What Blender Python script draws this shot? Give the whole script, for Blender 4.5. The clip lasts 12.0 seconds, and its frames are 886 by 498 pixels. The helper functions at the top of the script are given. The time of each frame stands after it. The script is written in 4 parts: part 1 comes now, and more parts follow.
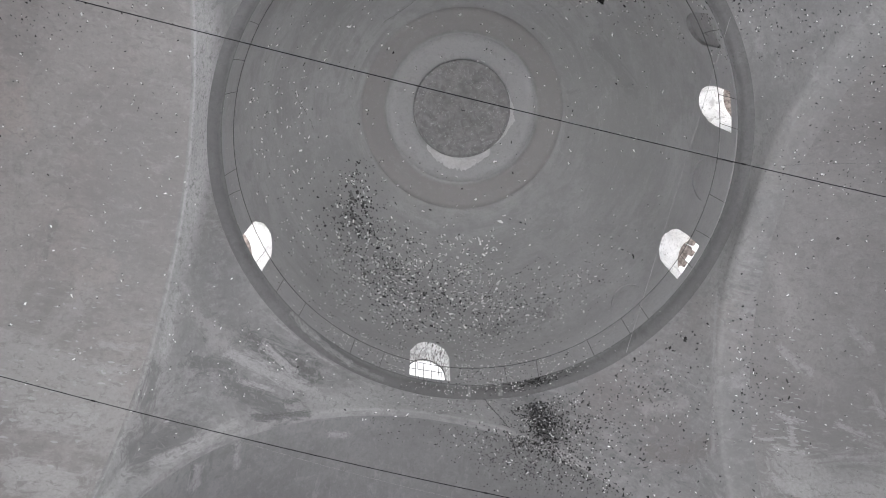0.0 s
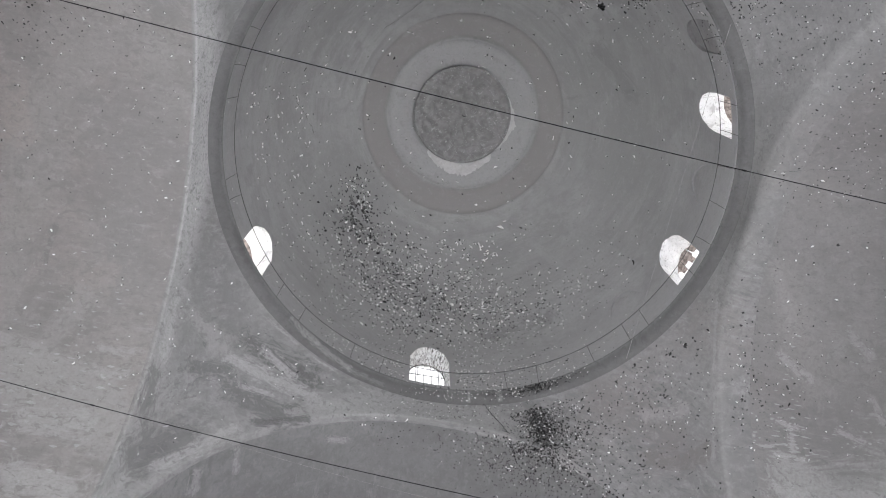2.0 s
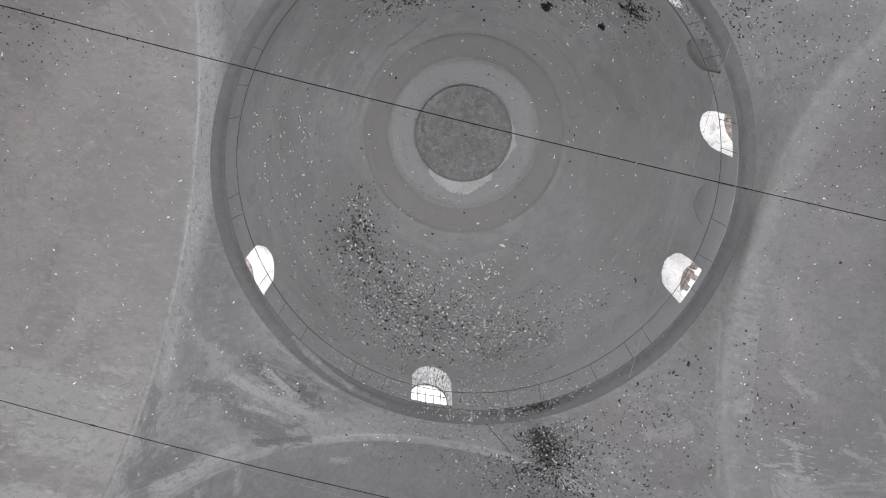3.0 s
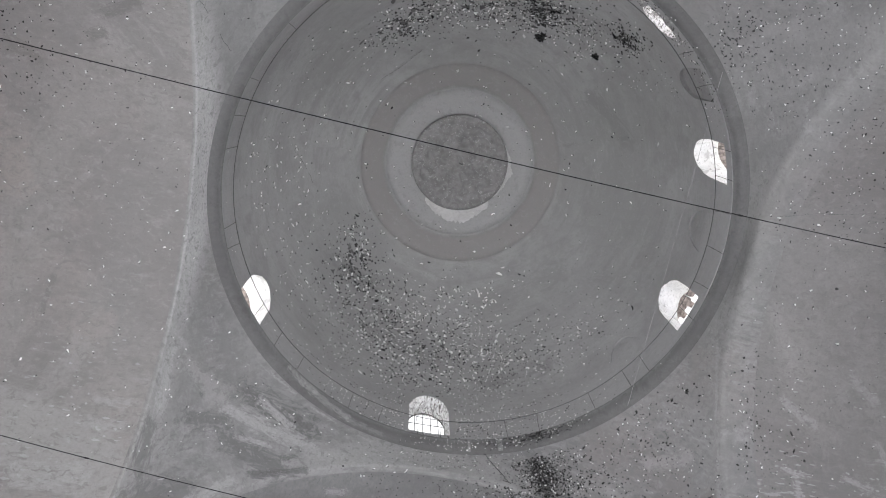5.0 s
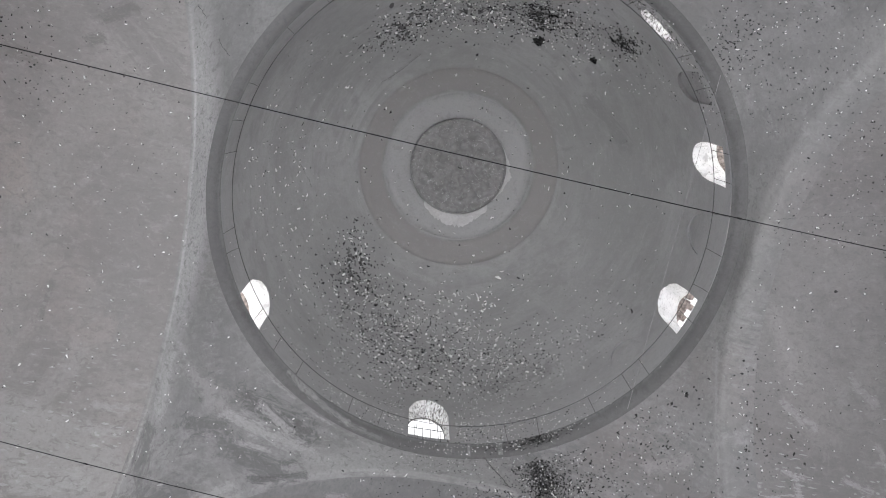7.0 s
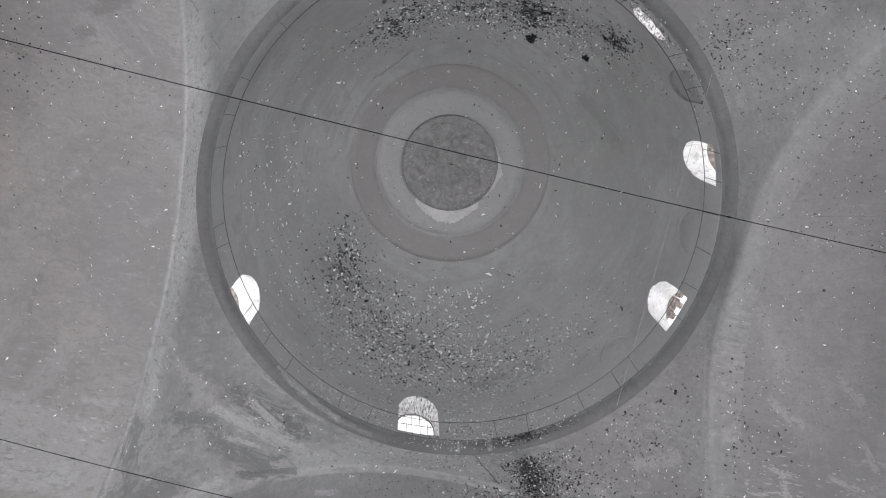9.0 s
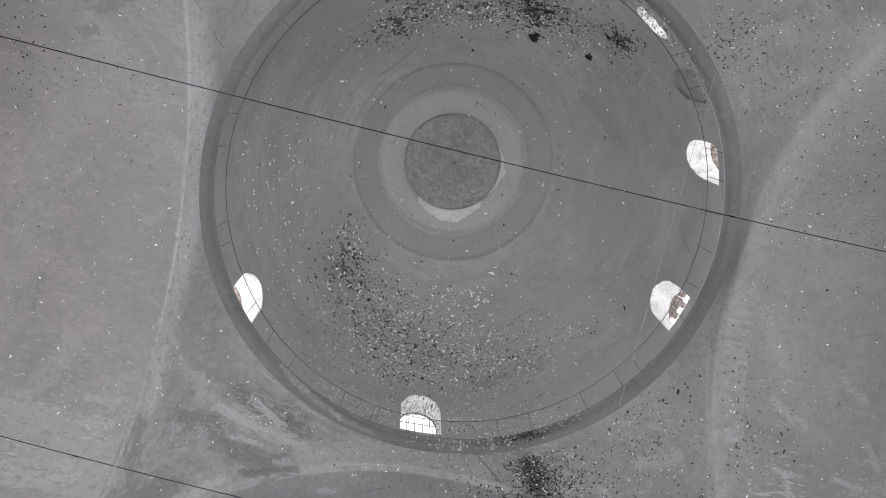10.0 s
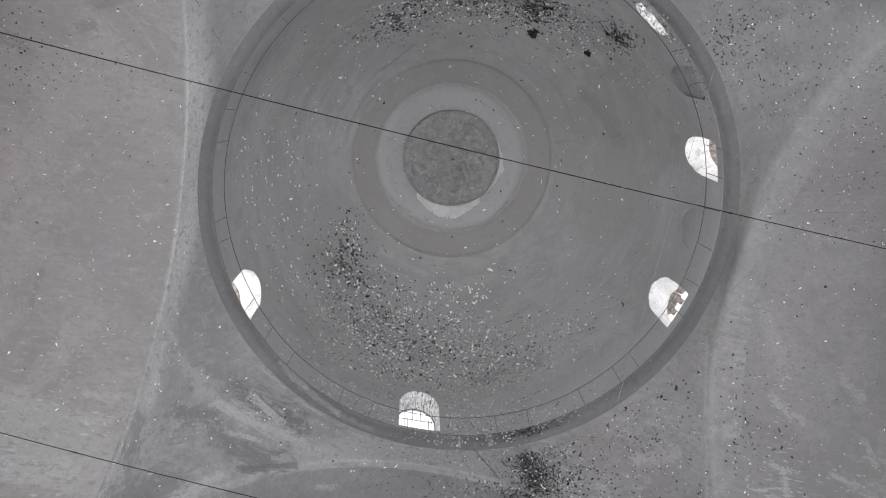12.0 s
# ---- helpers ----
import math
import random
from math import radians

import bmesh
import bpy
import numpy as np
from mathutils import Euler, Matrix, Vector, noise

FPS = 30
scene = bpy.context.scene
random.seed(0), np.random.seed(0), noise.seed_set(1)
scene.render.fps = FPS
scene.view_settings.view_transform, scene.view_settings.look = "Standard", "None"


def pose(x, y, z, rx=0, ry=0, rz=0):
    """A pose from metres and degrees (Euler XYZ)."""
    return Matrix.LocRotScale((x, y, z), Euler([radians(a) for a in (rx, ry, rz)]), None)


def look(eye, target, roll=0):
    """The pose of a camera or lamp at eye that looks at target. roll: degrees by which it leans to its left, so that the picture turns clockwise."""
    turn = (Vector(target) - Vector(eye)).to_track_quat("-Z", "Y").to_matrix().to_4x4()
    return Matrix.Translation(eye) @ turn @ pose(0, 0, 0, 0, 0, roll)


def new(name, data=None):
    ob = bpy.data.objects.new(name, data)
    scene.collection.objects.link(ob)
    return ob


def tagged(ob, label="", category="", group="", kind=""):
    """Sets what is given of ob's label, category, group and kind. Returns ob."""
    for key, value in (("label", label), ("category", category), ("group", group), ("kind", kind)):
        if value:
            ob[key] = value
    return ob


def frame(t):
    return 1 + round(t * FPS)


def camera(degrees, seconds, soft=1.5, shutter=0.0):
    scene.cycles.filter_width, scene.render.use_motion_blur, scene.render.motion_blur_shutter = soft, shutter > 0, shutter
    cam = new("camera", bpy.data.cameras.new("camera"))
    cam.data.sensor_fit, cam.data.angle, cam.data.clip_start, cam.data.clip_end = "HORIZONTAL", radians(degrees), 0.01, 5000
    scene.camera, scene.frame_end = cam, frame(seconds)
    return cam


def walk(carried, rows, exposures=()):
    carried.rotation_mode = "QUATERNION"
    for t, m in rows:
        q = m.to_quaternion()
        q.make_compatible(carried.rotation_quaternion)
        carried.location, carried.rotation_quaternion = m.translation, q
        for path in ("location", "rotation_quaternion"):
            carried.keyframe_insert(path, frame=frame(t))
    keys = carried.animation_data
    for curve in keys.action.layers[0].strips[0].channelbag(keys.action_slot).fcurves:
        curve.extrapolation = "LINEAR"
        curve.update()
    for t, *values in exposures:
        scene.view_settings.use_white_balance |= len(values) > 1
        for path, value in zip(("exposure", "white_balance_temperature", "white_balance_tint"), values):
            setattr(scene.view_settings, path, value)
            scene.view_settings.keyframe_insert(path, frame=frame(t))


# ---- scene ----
cam = camera(61.0, 12.0, soft=1.0)

# ---- the camera's walk: it stays in one spot and nods ----
EYE = (-1.357, -2.516, 1.5)
TURNS = [
    (0.0, 159.905, 1.746, -10.234), (0.5, 159.710, 1.738, -10.333), (1.0, 159.597, 1.654, -10.327),
    (1.5, 159.540, 1.650, -10.352), (2.0, 160.302, 1.662, -10.406), (2.5, 161.272, 1.592, -10.319),
    (3.0, 161.727, 1.579, -10.221), (5.0, 163.900, 1.927, -9.998), (5.5, 164.291, 1.985, -9.898),
    (6.0, 164.271, 1.981, -9.787), (6.5, 164.272, 1.980, -9.777), (8.5, 163.859, 2.553, -10.247),
    (9.0, 163.914, 2.597, -10.406), (9.5, 164.058, 2.416, -10.407), (10.0, 163.830, 2.372, -10.455),
    (10.5, 163.833, 2.473, -10.505), (11.0, 163.693, 2.437, -10.507), (11.5, 163.566, 2.635, -10.616),
    (12.0, 163.555, 2.467, -10.506),
]
walk(cam, [(t, pose(*EYE, rx, ry, rz)) for t, rx, ry, rz in TURNS], [(0.0, 2.195), (2.5, 2.185), (6.0, 2.165), (12.0, 2.165)])

# ---- plan, in metres ----
ZC = 12.72            # top of the pendentives, underside of the cornice
R_TOP = 4.15          # radius there
A = 4.17               # half side of the crossing
B = 4.0               # radius of the four arches and barrel vaults
ZS = ZC - 0.52 - B    # springing of the arches
ZD = ZC + 1.085       # springing of the dome
RD = 4.0              # radius of the dome
ARM = 9.5             # end walls of the arms
SHIFT = (0.06, -0.02)  # the cornice and its rail stand this far off the axis
SILL, HEAD = ZC + 0.42, ZC + 1.65
WINDOWS = {90.7: 0.73, 16.9: 0.67, -20.0: 0.66, 146.0: 0.67}   # azimuth: width
LOW_WINDOW = -55.4
NICHES = (-38.5, -2.0, 35.0)

# ---- sky, sun and lamps in assumed doorways ----
world = bpy.data.worlds.new("sky")
scene.world = world
world.use_nodes = True
nt = world.node_tree
sky = nt.nodes.new("ShaderNodeTexSky")
sky.sky_type, sky.sun_disc = "NISHITA", False
sky.sun_elevation, sky.sun_rotation = radians(58), radians(225)
sky.air_density, sky.dust_density = 1.0, 4.0
bg = nt.nodes["Background"]
bg.inputs["Strength"].default_value = 0.15
haze = nt.nodes.new("ShaderNodeHueSaturation")
haze.inputs["Saturation"].default_value = 0.05
nt.links.new(sky.outputs[0], haze.inputs["Color"])
nt.links.new(haze.outputs[0], bg.inputs["Color"])

sun = new("sun", bpy.data.lights.new("sun", "SUN"))
sun.data.energy, sun.data.angle, sun.data.color = 4.5, radians(6), (1.0, 0.995, 0.99)
sun.matrix_world = look((-9, -9, 40), (0, 0, 19.6))


def assumed_door_light(x, y, aim, power):
    """An area lamp for outside light, added in an assumed doorway of an arm, out of view."""
    ob = new("assumed_daylight", bpy.data.lights.new("assumed_daylight", "AREA"))
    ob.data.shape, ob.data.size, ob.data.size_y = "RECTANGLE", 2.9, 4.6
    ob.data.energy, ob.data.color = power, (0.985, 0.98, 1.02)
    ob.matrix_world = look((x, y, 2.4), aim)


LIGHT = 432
assumed_door_light(-ARM + 0.1, 0, (0, 0, -5.0), LIGHT * 0.85)
assumed_door_light(ARM - 0.1, 0, (0, 0, -5.0), LIGHT * 0.85)
assumed_door_light(0, ARM - 0.1, (0, 0, -5.0), LIGHT * 1.1)
assumed_door_light(0, -ARM + 0.1, (0, 0, -1.0), LIGHT * 0.85)


# ---- materials ----
class Mat:
    """A node material on object coordinates, with short ways to add nodes."""

    def __init__(self, name, rough=0.9, metal=0.0):
        self.m = bpy.data.materials.new(name)
        self.m.use_nodes = True
        self.t = self.m.node_tree
        self.b = self.t.nodes["Principled BSDF"]
        self.b.inputs["Roughness"].default_value = rough
        self.b.inputs["Metallic"].default_value = metal
        self.b.inputs["Specular IOR Level"].default_value = 0.25
        self.co = self.t.nodes.new("ShaderNodeTexCoord").outputs["Object"]

    def link(self, a, b):
        self.t.links.new(a, b)

    def stretch(self, sx, sy, sz, rot=(0, 0, 0)):
        n = self.t.nodes.new("ShaderNodeMapping")
        n.inputs["Scale"].default_value = (sx, sy, sz)
        n.inputs["Rotation"].default_value = rot
        self.link(self.co, n.inputs["Vector"])
        return n.outputs[0]

    def noise(self, scale, detail=6, rough=0.6, vec=None, distort=0.0):
        n = self.t.nodes.new("ShaderNodeTexNoise")
        n.inputs["Scale"].default_value, n.inputs["Detail"].default_value = scale, detail
        n.inputs["Roughness"].default_value, n.inputs["Distortion"].default_value = rough, distort
        self.link(vec or self.co, n.inputs["Vector"])
        return n.outputs["Fac"]

    def ramp(self, fac, lo, hi, a=0.0, b=1.0):
        n = self.t.nodes.new("ShaderNodeMapRange")
        n.interpolation_type = "SMOOTHSTEP"
        for key, v in (("From Min", lo), ("From Max", hi), ("To Min", a), ("To Max", b)):
            n.inputs[key].default_value = v
        self.link(fac, n.inputs["Value"])
        return n.outputs[0]

    def math(self, operation, a, b=None):
        n = self.t.nodes.new("ShaderNodeMath")
        n.operation = operation
        for v, socket in ((a, n.inputs[0]), (b, n.inputs[1])):
            if isinstance(v, (int, float)):
                socket.default_value = v
            elif v is not None:
                self.link(v, socket)
        return n.outputs[0]

    def times(self, a, b):
        return self.math("MULTIPLY", a, b)

    def vector(self, operation, a, b=None, scale=None, out="Vector"):
        n = self.t.nodes.new("ShaderNodeVectorMath")
        n.operation = operation
        for v, socket in ((a, n.inputs[0]), (b, n.inputs[1]), (scale, n.inputs[3])):
            if isinstance(v, (tuple, float)):
                socket.default_value = v
            elif v is not None:
                self.link(v, socket)
        return n.outputs[out]

    def axis(self, k):
        n = self.t.nodes.new("ShaderNodeSeparateXYZ")
        self.link(self.co, n.inputs[0])
        return n.outputs[k]

    def radius(self):
        """Distance from the dome's axis."""
        return self.vector("LENGTH", self.vector("MULTIPLY", self.co, (1.0, 1.0, 0.0)), out="Value")

    def stroke(self, p, q, broad, strength):
        """1 along the line p-q, with a ragged edge that is drawn out along it."""
        d = Vector(q) - Vector(p)
        off = self.vector("SUBTRACT", self.co, p)
        n = self.t.nodes.new("ShaderNodeMath")
        n.operation, n.use_clamp = "MULTIPLY", True
        self.link(self.vector("DOT_PRODUCT", off, tuple(d), out="Value"), n.inputs[0])
        n.inputs[1].default_value = 1 / max(d.length_squared, 1e-4)
        across = self.vector("SUBTRACT", off, self.vector("SCALE", tuple(d), scale=n.outputs[0]))
        grain = self.noise(1.7 / broad, 10, 0.78, self.vector("ADD", across, self.vector("SCALE", off, scale=0.28)), 0.9)
        away = self.math("ADD", self.vector("LENGTH", across, out="Value"), self.times(self.math("SUBTRACT", grain, 0.47), 4.4 * broad))
        return self.ramp(away, broad * 1.0, broad * 0.35, 0.0, strength)

    def mix(self, fac, a, b):
        n = self.t.nodes.new("ShaderNodeMix")
        n.data_type = "RGBA"
        for v, i in ((fac, 0), (a, 6), (b, 7)):
            if isinstance(v, tuple):
                n.inputs[i].default_value = (*v, 1)
            elif isinstance(v, float):
                n.inputs[i].default_value = v
            else:
                self.link(v, n.inputs[i])
        return n.outputs[2]

    def color(self, c):
        if isinstance(c, tuple):
            self.b.inputs["Base Color"].default_value = (*c, 1)
        else:
            self.link(c, self.b.inputs["Base Color"])
        return self

    def bump(self, height, strength, distance):
        n = self.t.nodes.new("ShaderNodeBump")
        n.inputs["Strength"].default_value, n.inputs["Distance"].default_value = strength, distance
        self.link(height, n.inputs["Height"])
        self.link(n.outputs[0], self.b.inputs["Normal"])
        return self


def plaster(name, base, dark, pale, streak=(1, 1, 1), pale_at=(0.60, 0.72), dark_at=(0.47, 0.60), warm=None, grain=0.35, mottle=0.12, brushed=None, strokes=(), edges=None, rings=(), lip=None, wear=1.0, join=None, drum=None):
    """Old lime plaster: clouds, dark stains, pale worn-through marks along the courses, fine grain."""
    m = Mat(name, 0.92)
    c = m.mix(m.ramp(m.noise(0.45, 5, 0.55), 0.35, 0.65), tuple(v * (1 - mottle) for v in base), tuple(v * (1 + mottle) for v in base))
    if warm:
        c = m.mix(m.ramp(m.noise(0.3, 4, 0.6, m.stretch(1.3, 0.8, 1.1, (0.4, 0.2, 0.9))), 0.45, 0.68), c, warm)
    c = m.mix(m.times(m.ramp(m.noise(0.9, 8, 0.65, None, 0.5), *dark_at), m.ramp(m.noise(3.1, 5, 0.6), 0.3, 0.7, 0.25, 0.95)), c, dark)
    c = m.mix(m.times(m.ramp(m.noise(2.3, 6, 0.7, m.stretch(1, 1, 1, (0.2, 0.9, 0.4)), 0.8), 0.55, 0.70), m.ramp(m.noise(0.7, 3), 0.4, 0.6, 0.0, 0.7)), c, tuple((p + q) / 2 for p, q in zip(base, pale)))
    st = m.noise(1.0, 8, 0.7, m.stretch(*streak))
    c = m.mix(m.times(m.ramp(st, *pale_at), m.ramp(m.noise(0.6, 4, 0.5, m.stretch(1, 1, 1, (0.7, 0.1, 0.3))), 0.42, 0.60)), c, pale)
    st2 = m.noise(2.2, 6, 0.7, m.stretch(*streak))
    c = m.mix(m.ramp(st2, 0.52, 0.72, 0.0, 0.55), c, tuple(v * 0.8 for v in base))
    if brushed:
        b = m.noise(1.0, 6, 0.65, m.stretch(3, 16, 6, (0.5, 0.2, 0.7)), 0.4)
        area = m.ramp(m.noise(0.8, 3), 0.42, 0.56, 0.2, 0.9)
        c = m.mix(m.times(m.ramp(b, 0.52, 0.62), area), c, brushed)
        c = m.mix(m.times(m.ramp(b, 0.46, 0.36), area), c, tuple(v * 0.7 for v in base))
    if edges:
        # pale above the arches, near the planes |x| = A and |y| = A: worn plaster, and light put into the colour
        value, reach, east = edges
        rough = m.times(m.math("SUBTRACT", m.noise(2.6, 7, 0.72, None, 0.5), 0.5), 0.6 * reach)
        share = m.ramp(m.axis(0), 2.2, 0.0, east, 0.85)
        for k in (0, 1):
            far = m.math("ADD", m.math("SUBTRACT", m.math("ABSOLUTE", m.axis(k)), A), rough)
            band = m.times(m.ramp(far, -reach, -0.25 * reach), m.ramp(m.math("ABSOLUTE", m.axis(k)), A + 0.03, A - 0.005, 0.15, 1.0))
            # strongest at the crowns, whose upright faces would come out too dim
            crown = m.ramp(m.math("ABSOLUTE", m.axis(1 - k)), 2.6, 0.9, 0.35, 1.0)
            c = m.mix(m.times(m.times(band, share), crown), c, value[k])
    if join:
        # the tone of the rounded arch edge runs on into the vault
        near = m.math("ADD", m.axis(0), m.times(m.math("SUBTRACT", m.noise(1.4, 6, 0.65), 0.5), 1.6))
        c = m.mix(m.ramp(near, A + 1.1, A + 0.55), c, join)
    if drum:
        # brush marks that run round the axis
        n = m.t.nodes.new("ShaderNodeCombineXYZ")
        m.link(m.times(m.radius(), 5.0), n.inputs[0])
        m.link(m.times(m.math("ARCTAN2", m.axis(1), m.axis(0)), 0.9), n.inputs[1])
        marks = m.noise(1.0, 6, 0.65, n.outputs[0], 0.3)
        where = m.ramp(m.noise(0.7, 4, 0.6), 0.40, 0.60, 0.15, 0.75)
        c = m.mix(m.times(m.ramp(marks, 0.50, 0.66), where), c, tuple(v * 0.80 for v in base))
        c = m.mix(m.times(m.ramp(marks, 0.46, 0.32), where), c, tuple(v * 1.14 for v in base))
        # the drum is paler up to an uneven line: light put into the colour of its upright wall
        high = m.math("ADD", m.axis(2), m.times(m.math("SUBTRACT", m.noise(0.9, 6, 0.65), 0.5), 1.1))
        c = m.mix(m.ramp(high, ZC + 1.35, ZC + 0.6, 0.0, 0.75), c, drum)
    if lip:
        # paler towards the nose of the cornice: the highlight of its rounding put into the colour
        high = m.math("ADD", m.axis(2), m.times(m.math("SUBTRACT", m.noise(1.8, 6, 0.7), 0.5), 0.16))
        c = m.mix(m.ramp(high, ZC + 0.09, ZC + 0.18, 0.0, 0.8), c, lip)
    for p, q, broad, patch_tone, strength in strokes:
        c = m.mix(m.stroke(p, q, broad, strength), c, patch_tone)
    for inner, outer, soft, tone in rings:
        wob = m.math("ADD", m.radius(), m.times(m.math("SUBTRACT", m.noise(1.6, 5, 0.6), 0.5), 0.09))
        band = m.ramp(wob, outer + soft, outer - soft)
        if inner:
            band = m.times(band, m.ramp(wob, inner - soft, inner + soft))
        c = m.mix(m.times(band, m.ramp(m.noise(1.3, 5, 0.6), 0.2, 0.6, 0.8, 1.0)), c, tone)
    worn = m.noise(7.0, 6, 0.72, m.stretch(*[0.5 + 0.5 * v ** 0.5 for v in streak]), 0.7)
    c = m.mix(m.ramp(worn, 0.52, 0.64, 0.0, 0.75 * wear), c, tuple(v * 0.80 for v in base))
    c = m.mix(m.ramp(worn, 0.47, 0.35, 0.0, 0.6 * wear), c, tuple(v * 1.18 for v in base))
    c = m.mix(m.ramp(m.noise(34.0, 3, 0.6), 0.66, 0.72, 0.0, 0.6), c, tuple(v * 0.55 for v in base))
    c = m.mix(m.ramp(m.noise(30.0, 3, 0.6, m.stretch(1, 1, 1, (1.1, 0.3, 0.5))), 0.67, 0.73, 0.0, 0.5), c, tuple(v * 1.45 for v in base))
    fine = m.noise(22.0, 4, 0.7)
    c = m.mix(m.ramp(fine, 0.35, 0.7, 0.0, grain), c, tuple(v * 0.78 for v in base))
    m.color(c)
    m.bump(m.noise(5.0, 9, 0.72), 0.5, 0.04)
    return m.m


def grey(v, tint=0.0):
    return (v * (1 + tint), v, v * (1 - tint * 0.3))


# stains, worn patches and broad tones: a line from one place to another, its breadth, its colour and strength
PEND_DARK = (
    ((-3.1, 3.31, 12.27), (-2.12, 3.79, 12.41), 0.3, grey(0.105), 0.85),
    ((-4.1, 3.23, 10.81), (-4.09, 3.57, 10.37), 0.22, grey(0.105), 0.6),
    ((-4.08, 3.93, 9.89), (-3.58, 4, 10.62), 0.35, grey(0.11), 0.6),
    ((-3.13, 3.79, 11.59), (-2.44, 4.08, 11.61), 0.32, grey(0.125), 0.8),
    ((-2.72, 4.1, 11.33), (-1.98, 4.15, 11.71), 0.1, grey(0.105), 0.85),
    ((-2.35, 4.05, 11.77), (-2.18, 4.05, 11.87), 0.07, grey(0.1), 0.7),
    ((-3.69, 3.14, 11.76), (-3.67, 3.16, 11.76), 0.06, grey(0.1), 0.7),
    ((-3.75, 3.37, 11.45), (-3.31, 3.57, 11.77), 0.22, grey(0.125), 0.8),
)
PEND_PALE = (
    ((-3.29, 3.45, 11.96), (-2, 3.99, 12.13), 0.17, grey(0.34), 0.9),
    ((-2.83, 3.45, 12.33), (-2.38, 3.76, 12.28), 0.15, grey(0.35), 0.9),
    ((-3.87, 2.75, 11.79), (-3.43, 3.29, 11.99), 0.2, grey(0.29, 0.01), 0.7),
    ((-4.08, 2.4, 11.62), (-4.06, 3.05, 11.1), 0.15, grey(0.36), 0.8),
    ((-3.75, 4.09, 10.01), (-2.99, 4.1, 11.08), 0.12, grey(0.34), 0.8),
    ((-1.95, 4.05, 12.04), (-0.71, 4.16, 12.21), 0.16, grey(0.32), 0.75),
    ((-3.1, 2.88, 12.64), (-2.19, 3.55, 12.69), 0.035, grey(0.36), 0.7),
    ((-2.18, 3.57, 12.67), (-0.94, 4.07, 12.59), 0.035, grey(0.36), 0.7),
    ((-3.07, 3.75, 11.72), (-2.6, 3.91, 11.85), 0.07, grey(0.36), 0.8),
)
Y_STAINS = (
    ((-3.58, 4.1, 10.28), (-3.51, 4.43, 10.11), 0.05, grey(0.12), 0.7),
    ((-3.41, 4.15, 10.38), (-3.37, 4.54, 10.35), 0.06, grey(0.12), 0.7),
    ((-3.19, 4.16, 10.64), (-3.18, 4.57, 10.62), 0.05, grey(0.13), 0.6),
    ((-2.9, 4.32, 10.95), (-2.87, 4.74, 10.98), 0.09, grey(0.29), 0.7),
    ((-3.32, 4.74, 10.42), (-3.31, 4.45, 10.44), 0.14, grey(0.29), 0.7),
    ((-1.59, 4.58, 11.87), (-1.35, 4.61, 11.97), 0.1, grey(0.29), 0.8),
    ((-2.44, 4.7, 11.37), (-1.75, 5.06, 11.8), 0.22, grey(0.15), 0.5),
    ((-1.09, 4.64, 12.05), (0.58, 4.5, 12.16), 0.16, grey(0.15), 0.5),
)
E_STAINS = (
    ((2.71, 3.41, 12.46), (3.63, 3.45, 11.57), 0.5, grey(0.17, 0.06), 0.6),
    ((3.42, 3.77, 11.35), (3.98, 3.33, 11.01), 0.3, grey(0.155, 0.07), 0.8),
    ((3.39, 3.37, 11.98), (3.82, 3, 11.68), 0.2, grey(0.28, 0.02), 0.7),
    ((2.02, 4.16, 11.68), (2.85, 4.38, 11.01), 0.13, grey(0.3, 0.02), 0.8),
    ((4.07, 1.25, 12.39), (4.09, 2.25, 11.74), 0.05, grey(0.32), 0.7),
    ((4.09, 2.28, 11.71), (4.06, 3.3, 10.83), 0.06, grey(0.3), 0.6),
    ((1.58, 3.85, 12.7), (2.09, 4.05, 11.94), 0.25, grey(0.15), 0.7),
    ((2.77, 3.86, 11.81), (2.99, 3.92, 11.49), 0.15, grey(0.27, 0.02), 0.6),
)
# broad tones: the vault's brighter south and dimmer north put into its colour
VE_CLOUDS = (
    ((5.2, 3.3, 10.4), (7.2, 3.2, 10.6), 0.7, grey(0.33), 0.65),
    ((5.0, 0.8, 12.1), (5.6, 2.2, 11.6), 0.45, grey(0.24, 0.03), 0.6),
    ((4.9, -1.6, 11.9), (7.0, -2.0, 11.6), 0.9, grey(0.165, 0.04), 0.7),
    ((6.6, 0.6, 12.1), (7.2, 1.6, 11.8), 0.5, grey(0.18, 0.01), 0.5),
)
VE_PALE = (
    ((4.74, 0.61, 12.15), (5.18, 1.41, 11.94), 0.2, grey(0.27, 0.02), 0.43),
    ((5.08, 1.87, 11.73), (5.56, 2.11, 11.6), 0.12, grey(0.33), 0.54),
    ((5.04, 2.7, 11.16), (5.34, 2.74, 11.11), 0.07, grey(0.4), 0.58),
    ((4.94, 3.05, 10.79), (5.38, 3.05, 10.79), 0.05, grey(0.42), 0.61),
    ((5.23, 2.77, 11.09), (5.22, 2.98, 10.87), 0.08, grey(0.38), 0.54),
    ((6, 2.71, 11.15), (6.4, 2.77, 11.08), 0.09, grey(0.38), 0.5),
    ((4.71, 2.98, 10.87), (4.92, 2.96, 10.89), 0.035, grey(0.42), 0.61),
    ((4.43, 2.89, 10.97), (4.63, 2.88, 10.97), 0.035, grey(0.4), 0.61),
)
